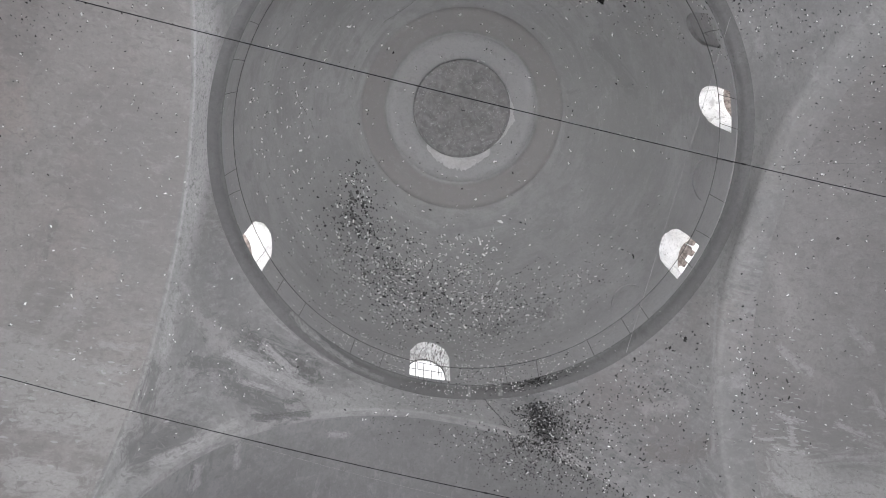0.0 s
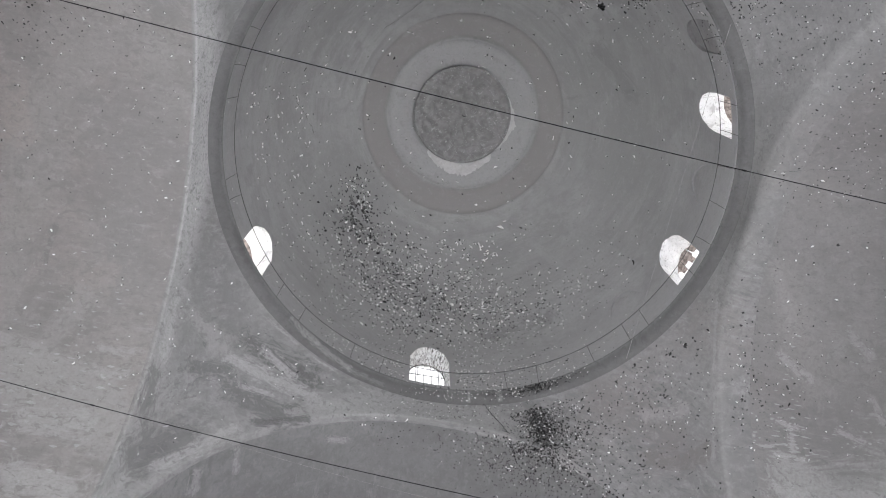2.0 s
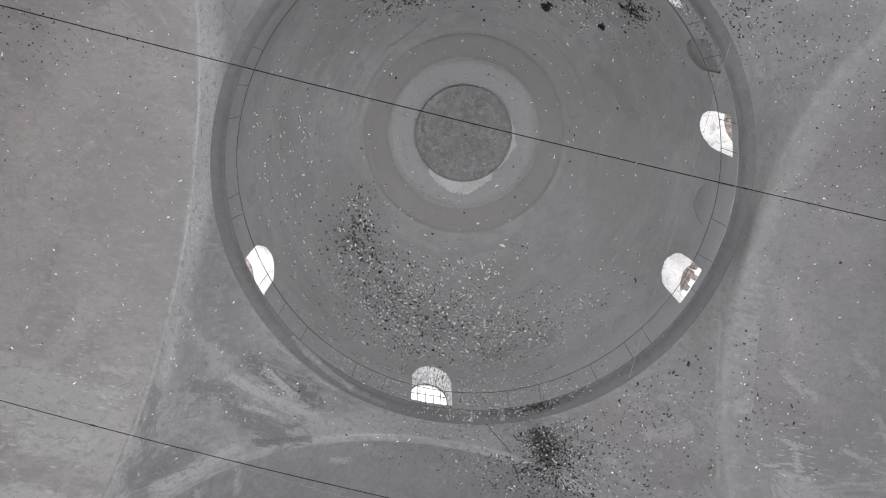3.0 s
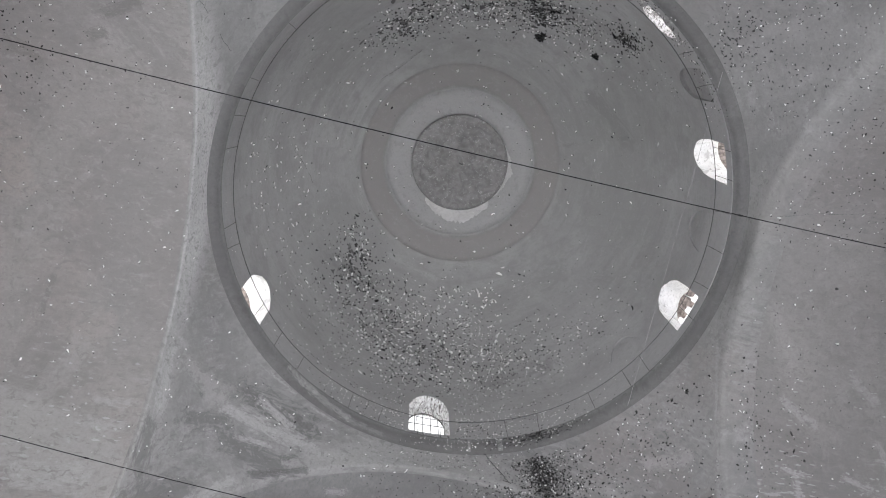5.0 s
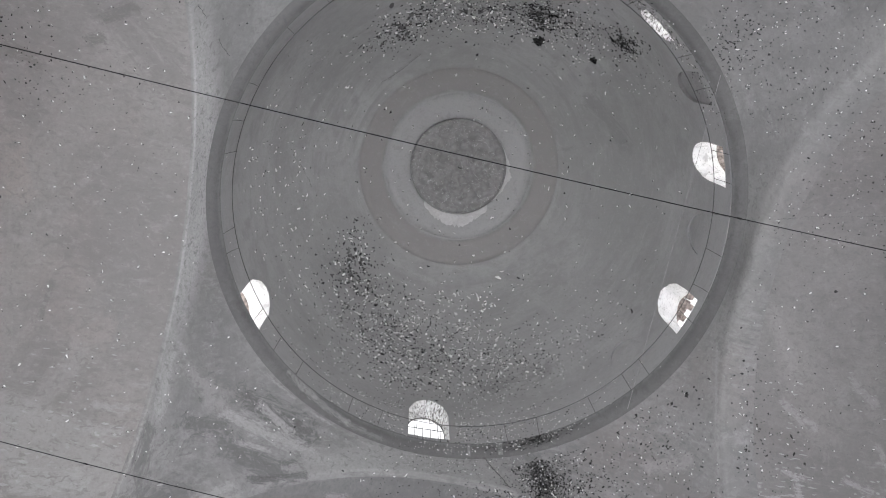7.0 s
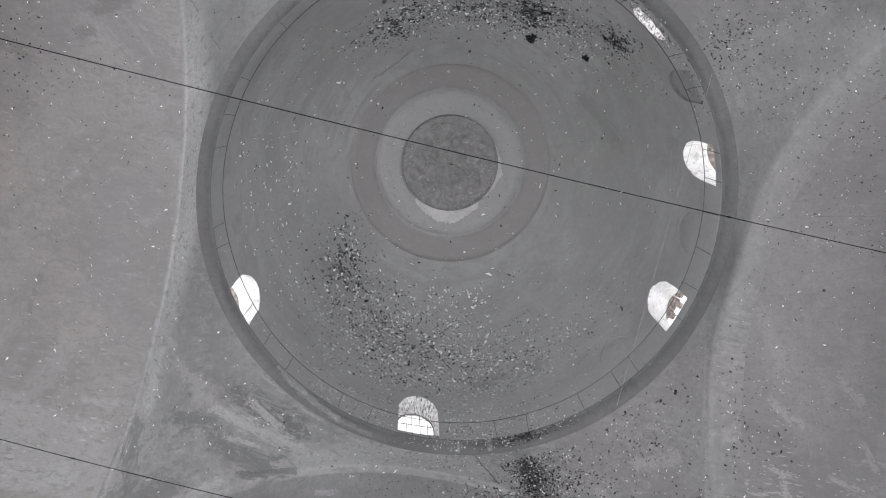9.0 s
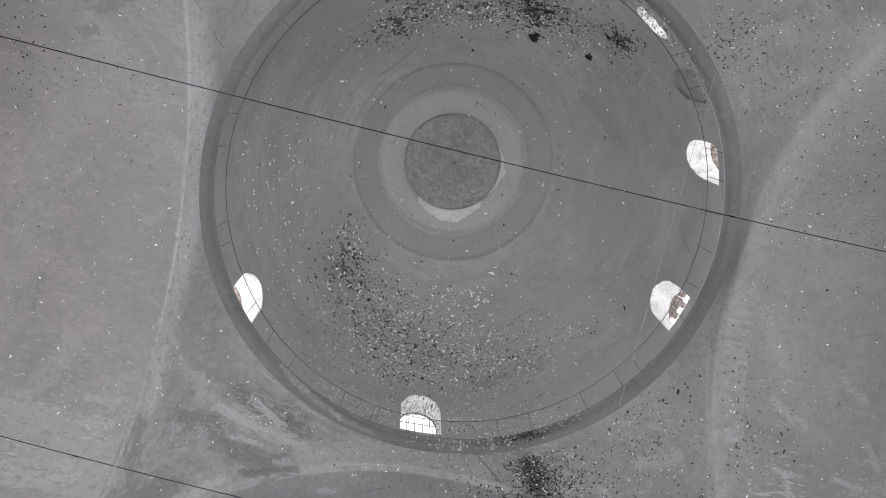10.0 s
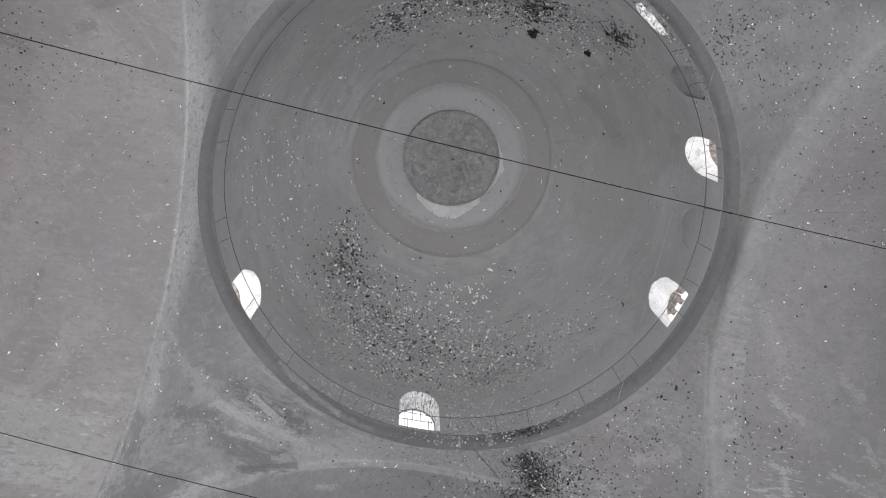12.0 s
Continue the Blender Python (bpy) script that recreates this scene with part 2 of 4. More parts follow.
VE_MORE = (
    ((4.89, 3.37, 10.35), (5.36, 3.39, 10.32), 0.22, grey(0.36), 0.58),
    ((6.16, 1.41, 11.94), (6.57, 1.69, 11.83), 0.12, grey(0.3), 0.5),
    ((4.49, 2.18, 11.55), (5.36, 2.37, 11.42), 0.28, grey(0.165, 0.05), 0.5),
    ((5.77, 3.17, 10.64), (6.68, 3.1, 10.73), 0.3, grey(0.18, 0.01), 0.5),
    ((4.16, 0.24, 12.51), (4.19, 0.94, 12.09), 0.06, grey(0.28), 0.43),
    ((5.75, 0.05, 12.2), (6.41, 0.13, 12.2), 0.25, grey(0.18, 0.05), 0.43),
    ((6.61, 2.29, 11.48), (6.74, 2.49, 11.33), 0.12, grey(0.36), 0.43),
)
VW_STAINS = (
    ((-5.25, -2.06, 11.63), (-4.87, -2.26, 11.5), 0.14, grey(0.14, 0.04), 0.7),
    ((-5.48, -1.74, 11.8), (-5.37, -1.78, 11.78), 0.14, grey(0.145, 0.04), 0.7),
    ((-6.57, -1.44, 11.92), (-6.3, -1.34, 11.97), 0.2, grey(0.14, 0.08), 0.6),
    ((-5.92, 2.1, 11.6), (-5.89, 1.67, 11.84), 0.07, grey(0.16, 0.03), 0.7),
    ((-6.68, 0.06, 12.2), (-6.59, 0.44, 12.17), 0.4, grey(0.26, 0.11), 0.6),
    ((-5.35, 2.3, 11.47), (-5.02, 2.12, 11.59), 0.35, grey(0.26, 0.08), 0.6),
    ((-4.84, 2.97, 10.88), (-4.43, 2.95, 10.9), 0.1, grey(0.32, 0.01), 0.7),
    ((-4.81, 3.18, 10.63), (-4.41, 3.16, 10.65), 0.1, grey(0.32, 0.01), 0.7),
    ((-5.61, 3.2, 10.6), (-5.26, 2.47, 11.34), 0.25, grey(0.28, 0.02), 0.5),
)
# broad tones, palest on the low south side
VW_CLOUDS = (
    ((-4.7, 3.45, 10.2), (-6.2, 3.4, 10.3), 1.0, grey(0.30, 0.01), 0.7),
    ((-5.5, -1.0, 12.0), (-6.6, 0.8, 12.1), 0.7, grey(0.245, 0.04), 0.6),
    ((-5.0, 0.6, 12.2), (-5.0, 2.0, 11.7), 0.5, grey(0.215, 0.02), 0.5),
    ((-6.6, 1.6, 11.8), (-6.4, 2.6, 11.2), 0.5, grey(0.25, 0.05), 0.6),
    ((-4.6, -1.5, 11.9), (-5.4, -2.4, 11.3), 0.5, grey(0.19, 0.03), 0.6),
)
VW_PALE = (
    ((-5.2, 3.88, 9.16), (-4.52, 3.9, 9.1), 0.4, grey(0.37), 0.6),
    ((-5.43, 3.61, 9.91), (-4.69, 3.58, 9.98), 0.25, grey(0.36), 0.55),
    ((-6.14, 3.05, 10.79), (-5.67, 3.1, 10.72), 0.2, grey(0.29, 0.02), 0.6),
)
DOME_DARK = (
    ((2.31, -1.85, 16.5), (3.05, -1.18, 16.1), 0.3, grey(0.235), 0.7),
    ((2.08, -0.8, 17.12), (3.03, -1.27, 16.09), 0.07, grey(0.22), 0.6),
    ((0.93, 3.76, 14.76), (2.18, 3.16, 14.92), 0.3, grey(0.22), 0.7),
    ((-2.3, 2.19, 16.24), (-1.42, 2.71, 16.37), 0.35, grey(0.215), 0.7),
    ((-1.27, 3.37, 15.54), (-0.08, 3.64, 15.46), 0.35, grey(0.225), 0.6),
    ((-1.74, -1.61, 17.03), (-1.2, -2.19, 16.92), 0.05, grey(0.21), 0.6),
    ((1.41, 2.06, 16.93), (3.22, 1.48, 15.66), 0.14, grey(0.24), 0.5),
    ((-1.18, -2.97, 16.21), (1.35, -3.29, 15.63), 0.3, grey(0.22), 0.6),
)
# broad tones, partly the dome's brighter and dimmer sides put into its colour
DOME_CLOUDS = (
    ((0.9, 2.7, 16.5), (2.3, 1.8, 16.5), 0.5, grey(0.26), 0.6),
    ((-3.3, -1.9, 15.3), (-3.75, 0.6, 15.0), 0.55, grey(0.36), 0.6),
    ((-1.2, 3.1, 16.0), (0.2, 3.5, 15.4), 0.5, grey(0.25), 0.6),
    ((-0.6, -2.6, 16.6), (1.2, -2.5, 16.6), 0.35, grey(0.345), 0.5),
    ((2.9, 0.2, 16.5), (2.9, 1.9, 16.0), 0.45, grey(0.285), 0.5),
    ((-2.7, 1.6, 16.3), (-2.0, 3.0, 15.6), 0.3, grey(0.275), 0.5),
)
DOME_PALE = (
    ((-1.17, 2.11, 16.99), (-0.13, 2.48, 16.94), 0.09, grey(0.36), 0.7),
    ((0.07, 2.13, 17.19), (1.02, 2, 17.11), 0.12, grey(0.355), 0.7),
    ((-2.48, 2.67, 15.44), (-1.84, 3.48, 14.51), 0.3, grey(0.33), 0.4),
    ((2.78, 2.92, 13.42), (3.6, 1.8, 13.64), 0.22, grey(0.34), 0.5),
    ((-2.5, -0.13, 16.92), (-2.38, 1.03, 16.85), 0.06, grey(0.34), 0.5),
    ((1.89, 2.24, 16.53), (2.42, 2.42, 15.87), 0.12, grey(0.34), 0.5),
)
# pale streaks on the cornice nose: worn plaster and a highlight put into the colour
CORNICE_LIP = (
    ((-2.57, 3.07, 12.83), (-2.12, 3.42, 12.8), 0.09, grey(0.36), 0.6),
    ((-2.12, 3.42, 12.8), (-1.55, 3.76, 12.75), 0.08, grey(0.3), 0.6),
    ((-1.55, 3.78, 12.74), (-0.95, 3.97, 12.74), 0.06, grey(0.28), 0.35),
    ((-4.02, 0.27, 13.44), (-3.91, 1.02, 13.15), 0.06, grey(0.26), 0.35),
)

M_DOME = plaster("dome_plaster", grey(0.315), grey(0.265), grey(0.37), (0.7, 0.7, 4.0), (0.58, 0.75), grain=0.2, wear=0.5, drum=grey(0.345), strokes=DOME_CLOUDS + DOME_DARK + DOME_PALE, rings=(
    (1.63, 2.10, 0.045, grey(0.262, 0.035)), (0, 1.60, 0.03, grey(0.362))))
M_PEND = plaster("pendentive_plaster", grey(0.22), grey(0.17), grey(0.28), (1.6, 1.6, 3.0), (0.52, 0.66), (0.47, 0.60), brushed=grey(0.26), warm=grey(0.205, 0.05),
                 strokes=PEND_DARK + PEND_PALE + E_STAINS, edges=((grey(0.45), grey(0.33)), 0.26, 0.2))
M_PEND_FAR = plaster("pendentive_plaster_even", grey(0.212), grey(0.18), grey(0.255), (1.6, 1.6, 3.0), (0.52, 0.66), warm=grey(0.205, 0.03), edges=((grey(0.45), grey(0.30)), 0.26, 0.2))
M_VAULT_W = plaster("vault_plaster_pink", grey(0.233, 0.034), grey(0.19, 0.045), grey(0.29, 0.01), (0.9, 5.0, 5.0), (0.55, 0.74), warm=grey(0.23, 0.08),
                    strokes=VW_CLOUDS + VW_STAINS + VW_PALE)
M_VAULT_E = plaster("vault_plaster_warm_grey", grey(0.205, 0.02), grey(0.173, 0.03), grey(0.28), (0.9, 5.0, 5.0), (0.54, 0.70), warm=grey(0.205, 0.05),
                    strokes=VE_CLOUDS + VE_PALE + VE_MORE, join=grey(0.203, 0.02))
M_VAULT_Y = plaster("vault_plaster_grey", grey(0.178), grey(0.14), grey(0.235), (5.0, 0.9, 1.2), (0.54, 0.72), (0.46, 0.62), strokes=Y_STAINS)
M_WALL = plaster("wall_plaster", grey(0.34), grey(0.26), grey(0.42), (2, 2, 3))
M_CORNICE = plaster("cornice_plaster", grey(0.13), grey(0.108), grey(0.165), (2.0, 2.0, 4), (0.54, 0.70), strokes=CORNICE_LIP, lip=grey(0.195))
M_FRESH = plaster("bare_lime", grey(0.55), grey(0.50), grey(0.62), (3, 3, 3))
M_BARE = plaster("bare_brick_lime", grey(0.32), grey(0.27), grey(0.38), (3, 3, 3), grain=0.25)
M_BAND = plaster("worn_edge", grey(0.225), grey(0.19), grey(0.27), (3, 3, 3), grain=0.25)


def reveal_material(name, lo, hi, joint):
    """Rough limewashed rubble, with dark joints and chips."""
    m = Mat(name, 0.9)
    c = m.mix(m.ramp(m.noise(5.0, 6, 0.65), 0.35, 0.65), (0.80, 0.80, 0.81), (0.93, 0.93, 0.94))
    rough = m.noise(34.0, 6, 0.75, m.stretch(1.0, 0.45, 0.6), 0.6)
    c = m.mix(m.ramp(rough, lo, hi), c, joint)
    c = m.mix(m.ramp(m.noise(3.2, 5, 0.65, None, 0.8), 0.56, 0.64, 0.0, 0.6), c, (0.44, 0.43, 0.44))
    m.color(c)
    m.bump(rough, 0.8, 0.03)
    return m.m


M_REVEAL = reveal_material("lime_reveal", 0.50, 0.57, (0.14, 0.138, 0.136))
M_REVEAL_SMOOTH = reveal_material("lime_reveal_smooth", 0.54, 0.66, (0.40, 0.39, 0.39))
M_NICHE = plaster("niche_fill", grey(0.255), grey(0.20), grey(0.26), (2, 2, 2))


def carved_material():
    m = Mat("carved_stone", 0.85)
    n = m.noise(4.5, 8, 0.7, None, 1.0)
    c = m.mix(m.ramp(n, 0.35, 0.65), (0.20, 0.198, 0.197), (0.275, 0.273, 0.272))
    c = m.mix(m.ramp(m.noise(9.0, 6, 0.7, None, 2.0), 0.585, 0.63), c, (0.43, 0.43, 0.425))
    m.color(c)
    m.bump(m.noise(16.0, 6, 0.7, None, 1.2), 0.6, 0.03)
    return m.m


def simple(name, base, rough, metal=0.0, vary=0.25, scale=8.0):
    m = Mat(name, rough, metal)
    m.color(m.mix(m.ramp(m.noise(scale, 5, 0.6), 0.3, 0.7), tuple(v * (1 - vary) for v in base), tuple(v * (1 + vary) for v in base)))
    m.bump(m.noise(scale * 6, 4, 0.6), 0.2, 0.004)
    return m.m


def flake_material(name, lo, hi):
    m = Mat(name, 0.95)
    m.b.inputs["Specular IOR Level"].default_value = 0.05
    g = m.t.nodes.new("ShaderNodeNewGeometry")
    m.color(m.mix(g.outputs["Random Per Island"], lo, hi))
    return m.m


M_CARVED = carved_material()
M_IRON = simple("dark_iron", (0.10, 0.098, 0.10), 0.75, 0.2)
M_CABLE = simple("black_cable", (0.006, 0.006, 0.007), 1.0)
M_CABLE.node_tree.nodes["Principled BSDF"].inputs["Specular IOR Level"].default_value = 0.05
M_CORD = simple("pale_cord", (0.31, 0.31, 0.31), 0.8)
M_BRICK = simple("eave_brick", (0.27, 0.235, 0.225), 0.9, 0, 0.6, 14.0)
M_FLOOR = simple("floor_stone", (0.34, 0.34, 0.345), 0.8, 0, 0.25, 1.5)
M_GROUND = simple("dry_ground", (0.22, 0.212, 0.195), 0.95, 0, 0.3, 0.3)
M_OUT = simple("outer_stone", (0.46, 0.45, 0.44), 0.9, 0, 0.25, 2.0)
M_WHITE = flake_material("white_flake", (0.45, 0.45, 0.45), (0.92, 0.92, 0.91))
M_SOOT = flake_material("soot_smudge", (0.07, 0.07, 0.07), (0.18, 0.18, 0.18))
M_DARK = flake_material("dark_fleck", (0.004, 0.004, 0.004), (0.05, 0.05, 0.05))


# ---- building blocks ----
def mesh_of(name, bm, *mats, smooth=False):
    me = bpy.data.meshes.new(name)
    bm.to_mesh(me)
    bm.free()
    for m in mats:
        me.materials.append(m)
    if smooth:
        for p in me.polygons:
            p.use_smooth = True
    return me


def part(name, bm, material, parent=None, label="", smooth=False):
    """Links a bmesh as one mesh object, under a thing or a part."""
    ob = new(name, mesh_of(name, bm, material, smooth=smooth))
    ob.parent = parent
    return tagged(ob, label)


def lathe(bm, profile, steps=144, close_profile=True):
    """A ring-shaped solid: a closed profile of (radius, height) turned about the axis."""
    angles = [2 * math.pi * i / steps for i in range(steps)]
    rings = [[bm.verts.new((r * math.cos(a), r * math.sin(a), z)) if r > 1e-6 else None for a in angles] for r, z in profile]
    poles = {k: bm.verts.new((0, 0, profile[k][1])) for k in range(len(profile)) if profile[k][0] <= 1e-6}
    pairs = list(zip(range(len(profile)), range(1, len(profile))))
    if close_profile:
        pairs.append((len(profile) - 1, 0))
    for a, b in pairs:
        if a in poles and b in poles:
            continue
        for i in range(steps):
            j = (i + 1) % steps
            if a in poles:
                bm.faces.new((poles[a], rings[b][j], rings[b][i]))
            elif b in poles:
                bm.faces.new((rings[a][i], rings[a][j], poles[b]))
            else:
                bm.faces.new((rings[a][i], rings[a][j], rings[b][j], rings[b][i]))
    bmesh.ops.recalc_face_normals(bm, faces=bm.faces)
    return bm


def box(bm, x0, x1, y0, y1, z0, z1):
    r = bmesh.ops.create_cube(bm, size=1, matrix=Matrix.Translation(((x0 + x1) / 2, (y0 + y1) / 2, (z0 + z1) / 2)) @ Matrix.Diagonal((x1 - x0, y1 - y0, z1 - z0, 1)))
    return r["verts"]


def tube(bm, points, radius, sides=8):
    """A round bar along a line of points."""
    pts = [Vector(p) for p in points]
    rings = []
    for i, p in enumerate(pts):
        d = (pts[min(i + 1, len(pts) - 1)] - pts[max(i - 1, 0)]).normalized()
        s = d.cross(Vector((0, 0, 1)))
        s = s.normalized() if s.length > 0.05 else d.cross(Vector((1, 0, 0))).normalized()
        u = d.cross(s)
        rings.append([bm.verts.new(p + radius * (math.cos(a) * s + math.sin(a) * u)) for a in [2 * math.pi * k / sides for k in range(sides)]])
    for r0, r1 in zip(rings, rings[1:]):
        for k in range(sides):
            bm.faces.new((r0[k], r0[(k + 1) % sides], r1[(k + 1) % sides], r1[k]))
    bm.faces.new(rings[0][::-1])
    bm.faces.new(rings[-1])
    bmesh.ops.recalc_face_normals(bm, faces=bm.faces)


def arch_outline(width, z0, z1, segs=14, wobble=0.0, share=0.55):
    """A round-headed opening's outline (across, height)."""
    h = width / 2
    rise = share * (z1 - z0)
    pts = [(-h, z0), (h, z0), (h, z1 - rise)]
    for k in range(1, segs):
        a = math.pi * k / segs
        pts.append((h * math.cos(a) + random.uniform(-wobble, wobble), z1 - rise + rise * math.sin(a) + random.uniform(-wobble, wobble)))
    pts.append((-h, z1 - rise))
    return pts


def arch_cutter(azimuth, width, z0, z1, r0, r1, material, splay=0.0, wobble=0.0, share=0.55):
    """The solid of a round-headed opening through the drum, from radius r0 to r1."""
    bm = bmesh.new()
    a = radians(azimuth)
    ex, ey = Vector((math.cos(a), math.sin(a), 0)), Vector((-math.sin(a), math.cos(a), 0))
    pts = arch_outline(width, z0, z1, wobble=wobble, share=share)
    zm = (z0 + z1) / 2
    rings = []
    for r, k in ((r0, 1 + splay), (r1, 1 - splay)):
        rings.append([bm.verts.new(ex * r + ey * s * k + Vector((0, 0, zm + (z - zm) * k))) for s, z in pts])
    n = len(pts)
    for i in range(n):
        j = (i + 1) % n
        bm.faces.new((rings[0][i], rings[0][j], rings[1][j], rings[1][i]))
    bm.faces.new(rings[0][::-1])
    bm.faces.new(rings[1])
    bmesh.ops.recalc_face_normals(bm, faces=bm.faces)
    return new("cutter", mesh_of("cutter", bm, material))


def carve(ob, cutters):
    """Cuts solids out of ob, and takes the cutters away."""
    for c in cutters:
        mod = ob.modifiers.new("cut", "BOOLEAN")
        mod.operation, mod.object, mod.solver, mod.material_mode = "DIFFERENCE", c, "EXACT", "TRANSFER"
    bpy.context.view_layer.update()
    dg = bpy.context.evaluated_depsgraph_get()
    me = bpy.data.meshes.new_from_object(ob.evaluated_get(dg))
    ob.modifiers.clear()
    ob.data = me
    for c in cutters:
        bpy.data.objects.remove(c)


# ---- the dome on its drum ----
def dome_z(rho, radius=RD):
    return ZD + math.sqrt(max(radius * radius - rho * rho, 0))


def build_dome():
    inner = [(4.04, ZC + 0.22), (4.035, ZC + 0.6), (4.02, ZD - 0.1)]
    for k in range(0, 25):
        a = radians(90 * k / 24)
        inner.append((RD * math.cos(a) if k < 24 else 0.0, ZD + RD * math.sin(a)))
    outer = []
    for k in range(24, 0, -1):
        a = radians(90 * k / 24)
        outer.append((4.38 * math.cos(a) if k < 24 else 0.0, ZD + 0.75 + 4.0 * math.sin(a)))
    outer += [(4.38, ZD + 0.7), (4.38, ZC + 0.22)]
    bm = lathe(bmesh.new(), inner + outer)
    ob = new("dome", mesh_of("dome", bm, M_DOME))
    cutters = [arch_cutter(az, wide, SILL, HEAD, 3.4, 5.2, M_REVEAL if 80 < az < 100 else M_REVEAL_SMOOTH, 0.0, 0.014, 0.42 if az > 80 and az < 100 else 0.52) for az, wide in WINDOWS.items()]
    cutters.append(arch_cutter(LOW_WINDOW, 0.66, SILL + 0.14, SILL + 0.62, 3.4, 5.2, M_REVEAL, 0.0, 0.012))
    for i, az in enumerate(NICHES):
        cutters.append(arch_cutter(az, (0.58, 0.72, 0.72)[i], SILL, HEAD - (0.2, 0.02, 0.02)[i], 3.3, (4.045, 4.0, 3.985)[i], (M_NICHE, M_DOME, M_DOME)[i]))
    carve(ob, cutters)
    for p in ob.data.polygons:
        p.use_smooth = ob.data.materials[p.material_index] == M_DOME
    ob.data.set_sharp_from_angle(angle=radians(25))
    return tagged(ob, "grey lime-plastered round dome on a low drum", "dome", kind="structure")


dome = build_dome()


def build_cornice():
    z = ZC
    prof = [(4.40, z + 0.215), (4.40, z - 0.02), (4.16, z - 0.02), (4.15, z - 0.012), (4.135, z - 0.004), (4.12, z + 0.003), (4.095, z + 0.014), (4.07, z + 0.03), (4.045, z + 0.055), (4.02, z + 0.09), (4.003, z + 0.13),
            (3.99, z + 0.165), (3.985, z + 0.185), (3.988, z + 0.20), (4.0, z + 0.212), (4.02, z + 0.215)]
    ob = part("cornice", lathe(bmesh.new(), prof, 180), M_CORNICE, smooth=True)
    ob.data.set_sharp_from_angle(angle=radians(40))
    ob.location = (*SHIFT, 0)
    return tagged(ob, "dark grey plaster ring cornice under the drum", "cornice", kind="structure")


cornice = build_cornice()


def build_mend(deg, wide):
    """A pale mended joint across the cornice."""
    bm = bmesh.new()
    prof = ((4.12, 0.005), (4.08, 0.022), (4.04, 0.055), (4.01, 0.10), (3.99, 0.15), (3.985, 0.19))
    rows = []
    for k in range(7):
        a = radians(deg + wide * (k / 6 - 0.5))
        rows.append([bm.verts.new(((r - 0.007) * math.cos(a) + SHIFT[0], (r - 0.007) * math.sin(a) + SHIFT[1], ZC + z)) for r, z in prof])
    for r0, r1 in zip(rows, rows[1:]):
        for j in range(5):
            bm.faces.new((r0[j], r0[j + 1], r1[j + 1], r1[j]))
    return tagged(part("trim", bm, M_BAND), "pale mended joint across the cornice", "trim", "cornice joints", "structure")



build_mend(82.0, 0.7)
build_mend(74.5, 1.1)


def shell_ring(bm, r0, r1, drop, thick, n=120, m=5, rag=0.0):
    """A flat band on the inside of the dome between two radii, hanging `drop` below its skin."""
    prof = []
    for k in range(m + 1):
        r = r0 + (r1 - r0) * k / m
        prof.append((r, dome_z(r) - drop))
    prof += [(r, z + thick) for r, z in prof[::-1]]
    return lathe(bm, prof, n)


ring = tagged(part("ring_moulding", shell_ring(bmesh.new(), 1.60, 2.10, 0.003, 0.03), M_DOME, smooth=True), "broad brownish-grey painted ring round the crown of the dome", "moulding", kind="structure")
part("inner_bead", shell_ring(bmesh.new(), 1.57, 1.60, 0.007, 0.04), M_DOME, ring, "thin raised pale bead", smooth=True)
disc = tagged(part("crown_disc", shell_ring(bmesh.new(), 0.6, 1.57, 0.004, 0.04), M_DOME, smooth=True), "smooth pale grey plaster disc at the crown", "moulding", kind="structure")


def build_medallion():
    """A round carved boss with worn relief."""
    base = new("medallion")
    base.location = (0, 0, dome_z(1.03) - 0.14)
    bm = bmesh.new()
    steps, rings = 96, 34
    rows = []
    for k in range(1, rings + 1):
        r = 1.0 * k / rings
        row = []
        for i in range(steps):
            a = 2 * math.pi * i / steps
            p = Vector((r * math.cos(a), r * math.sin(a), 0))
            h = noise.noise(p * 4.0) * 0.8 + noise.noise(p * 9 + Vector((3, 1, 7))) * 0.5 + abs(noise.noise(p * 6 + Vector((9, 2, 4)))) * 0.6
            leaf = abs(math.sin(5 * a + 2.5 * math.sin(5 * r)))
            relief = 0.09 * h + 0.04 * leaf * (0.3 < r < 0.88)
            edge = min(1.0, (1.0 - r) / 0.06)
            row.append(bm.verts.new((p.x, p.y, -relief * edge)))
        rows.append(row)
    mid = bm.verts.new((0, 0, 0.06))
    for i in range(steps):
        j = (i + 1) % steps
        bm.faces.new((mid, rows[0][j], rows[0][i]))
        for r0, r1 in zip(rows, rows[1:]):
            bm.faces.new((r0[i], r0[j], r1[j], r1[i]))
    bmesh.ops.recalc_face_normals(bm, faces=bm.faces)
    part("relief", bm, M_CARVED, base, "worn grey carved relief", smooth=True)
    rim = [(0.99, -0.015), (1.0, -0.03), (1.025, -0.03), (1.035, -0.01), (1.035, 0.16), (0.99, 0.16)]
    part("rim", lathe(bmesh.new(), rim, 96), M_CARVED, base, smooth=True)
    hook = bmesh.new()
    tube(hook, [(0, 0, 0.06), (0, 0, -0.06), (0.03, 0, -0.09), (0.06, 0, -0.06)], 0.012)
    part("hook", hook, M_IRON, base, "dark iron hook")
    return tagged(base, "round carved stone medallion at the crown of the dome", "medallion")


medallion = build_medallion()


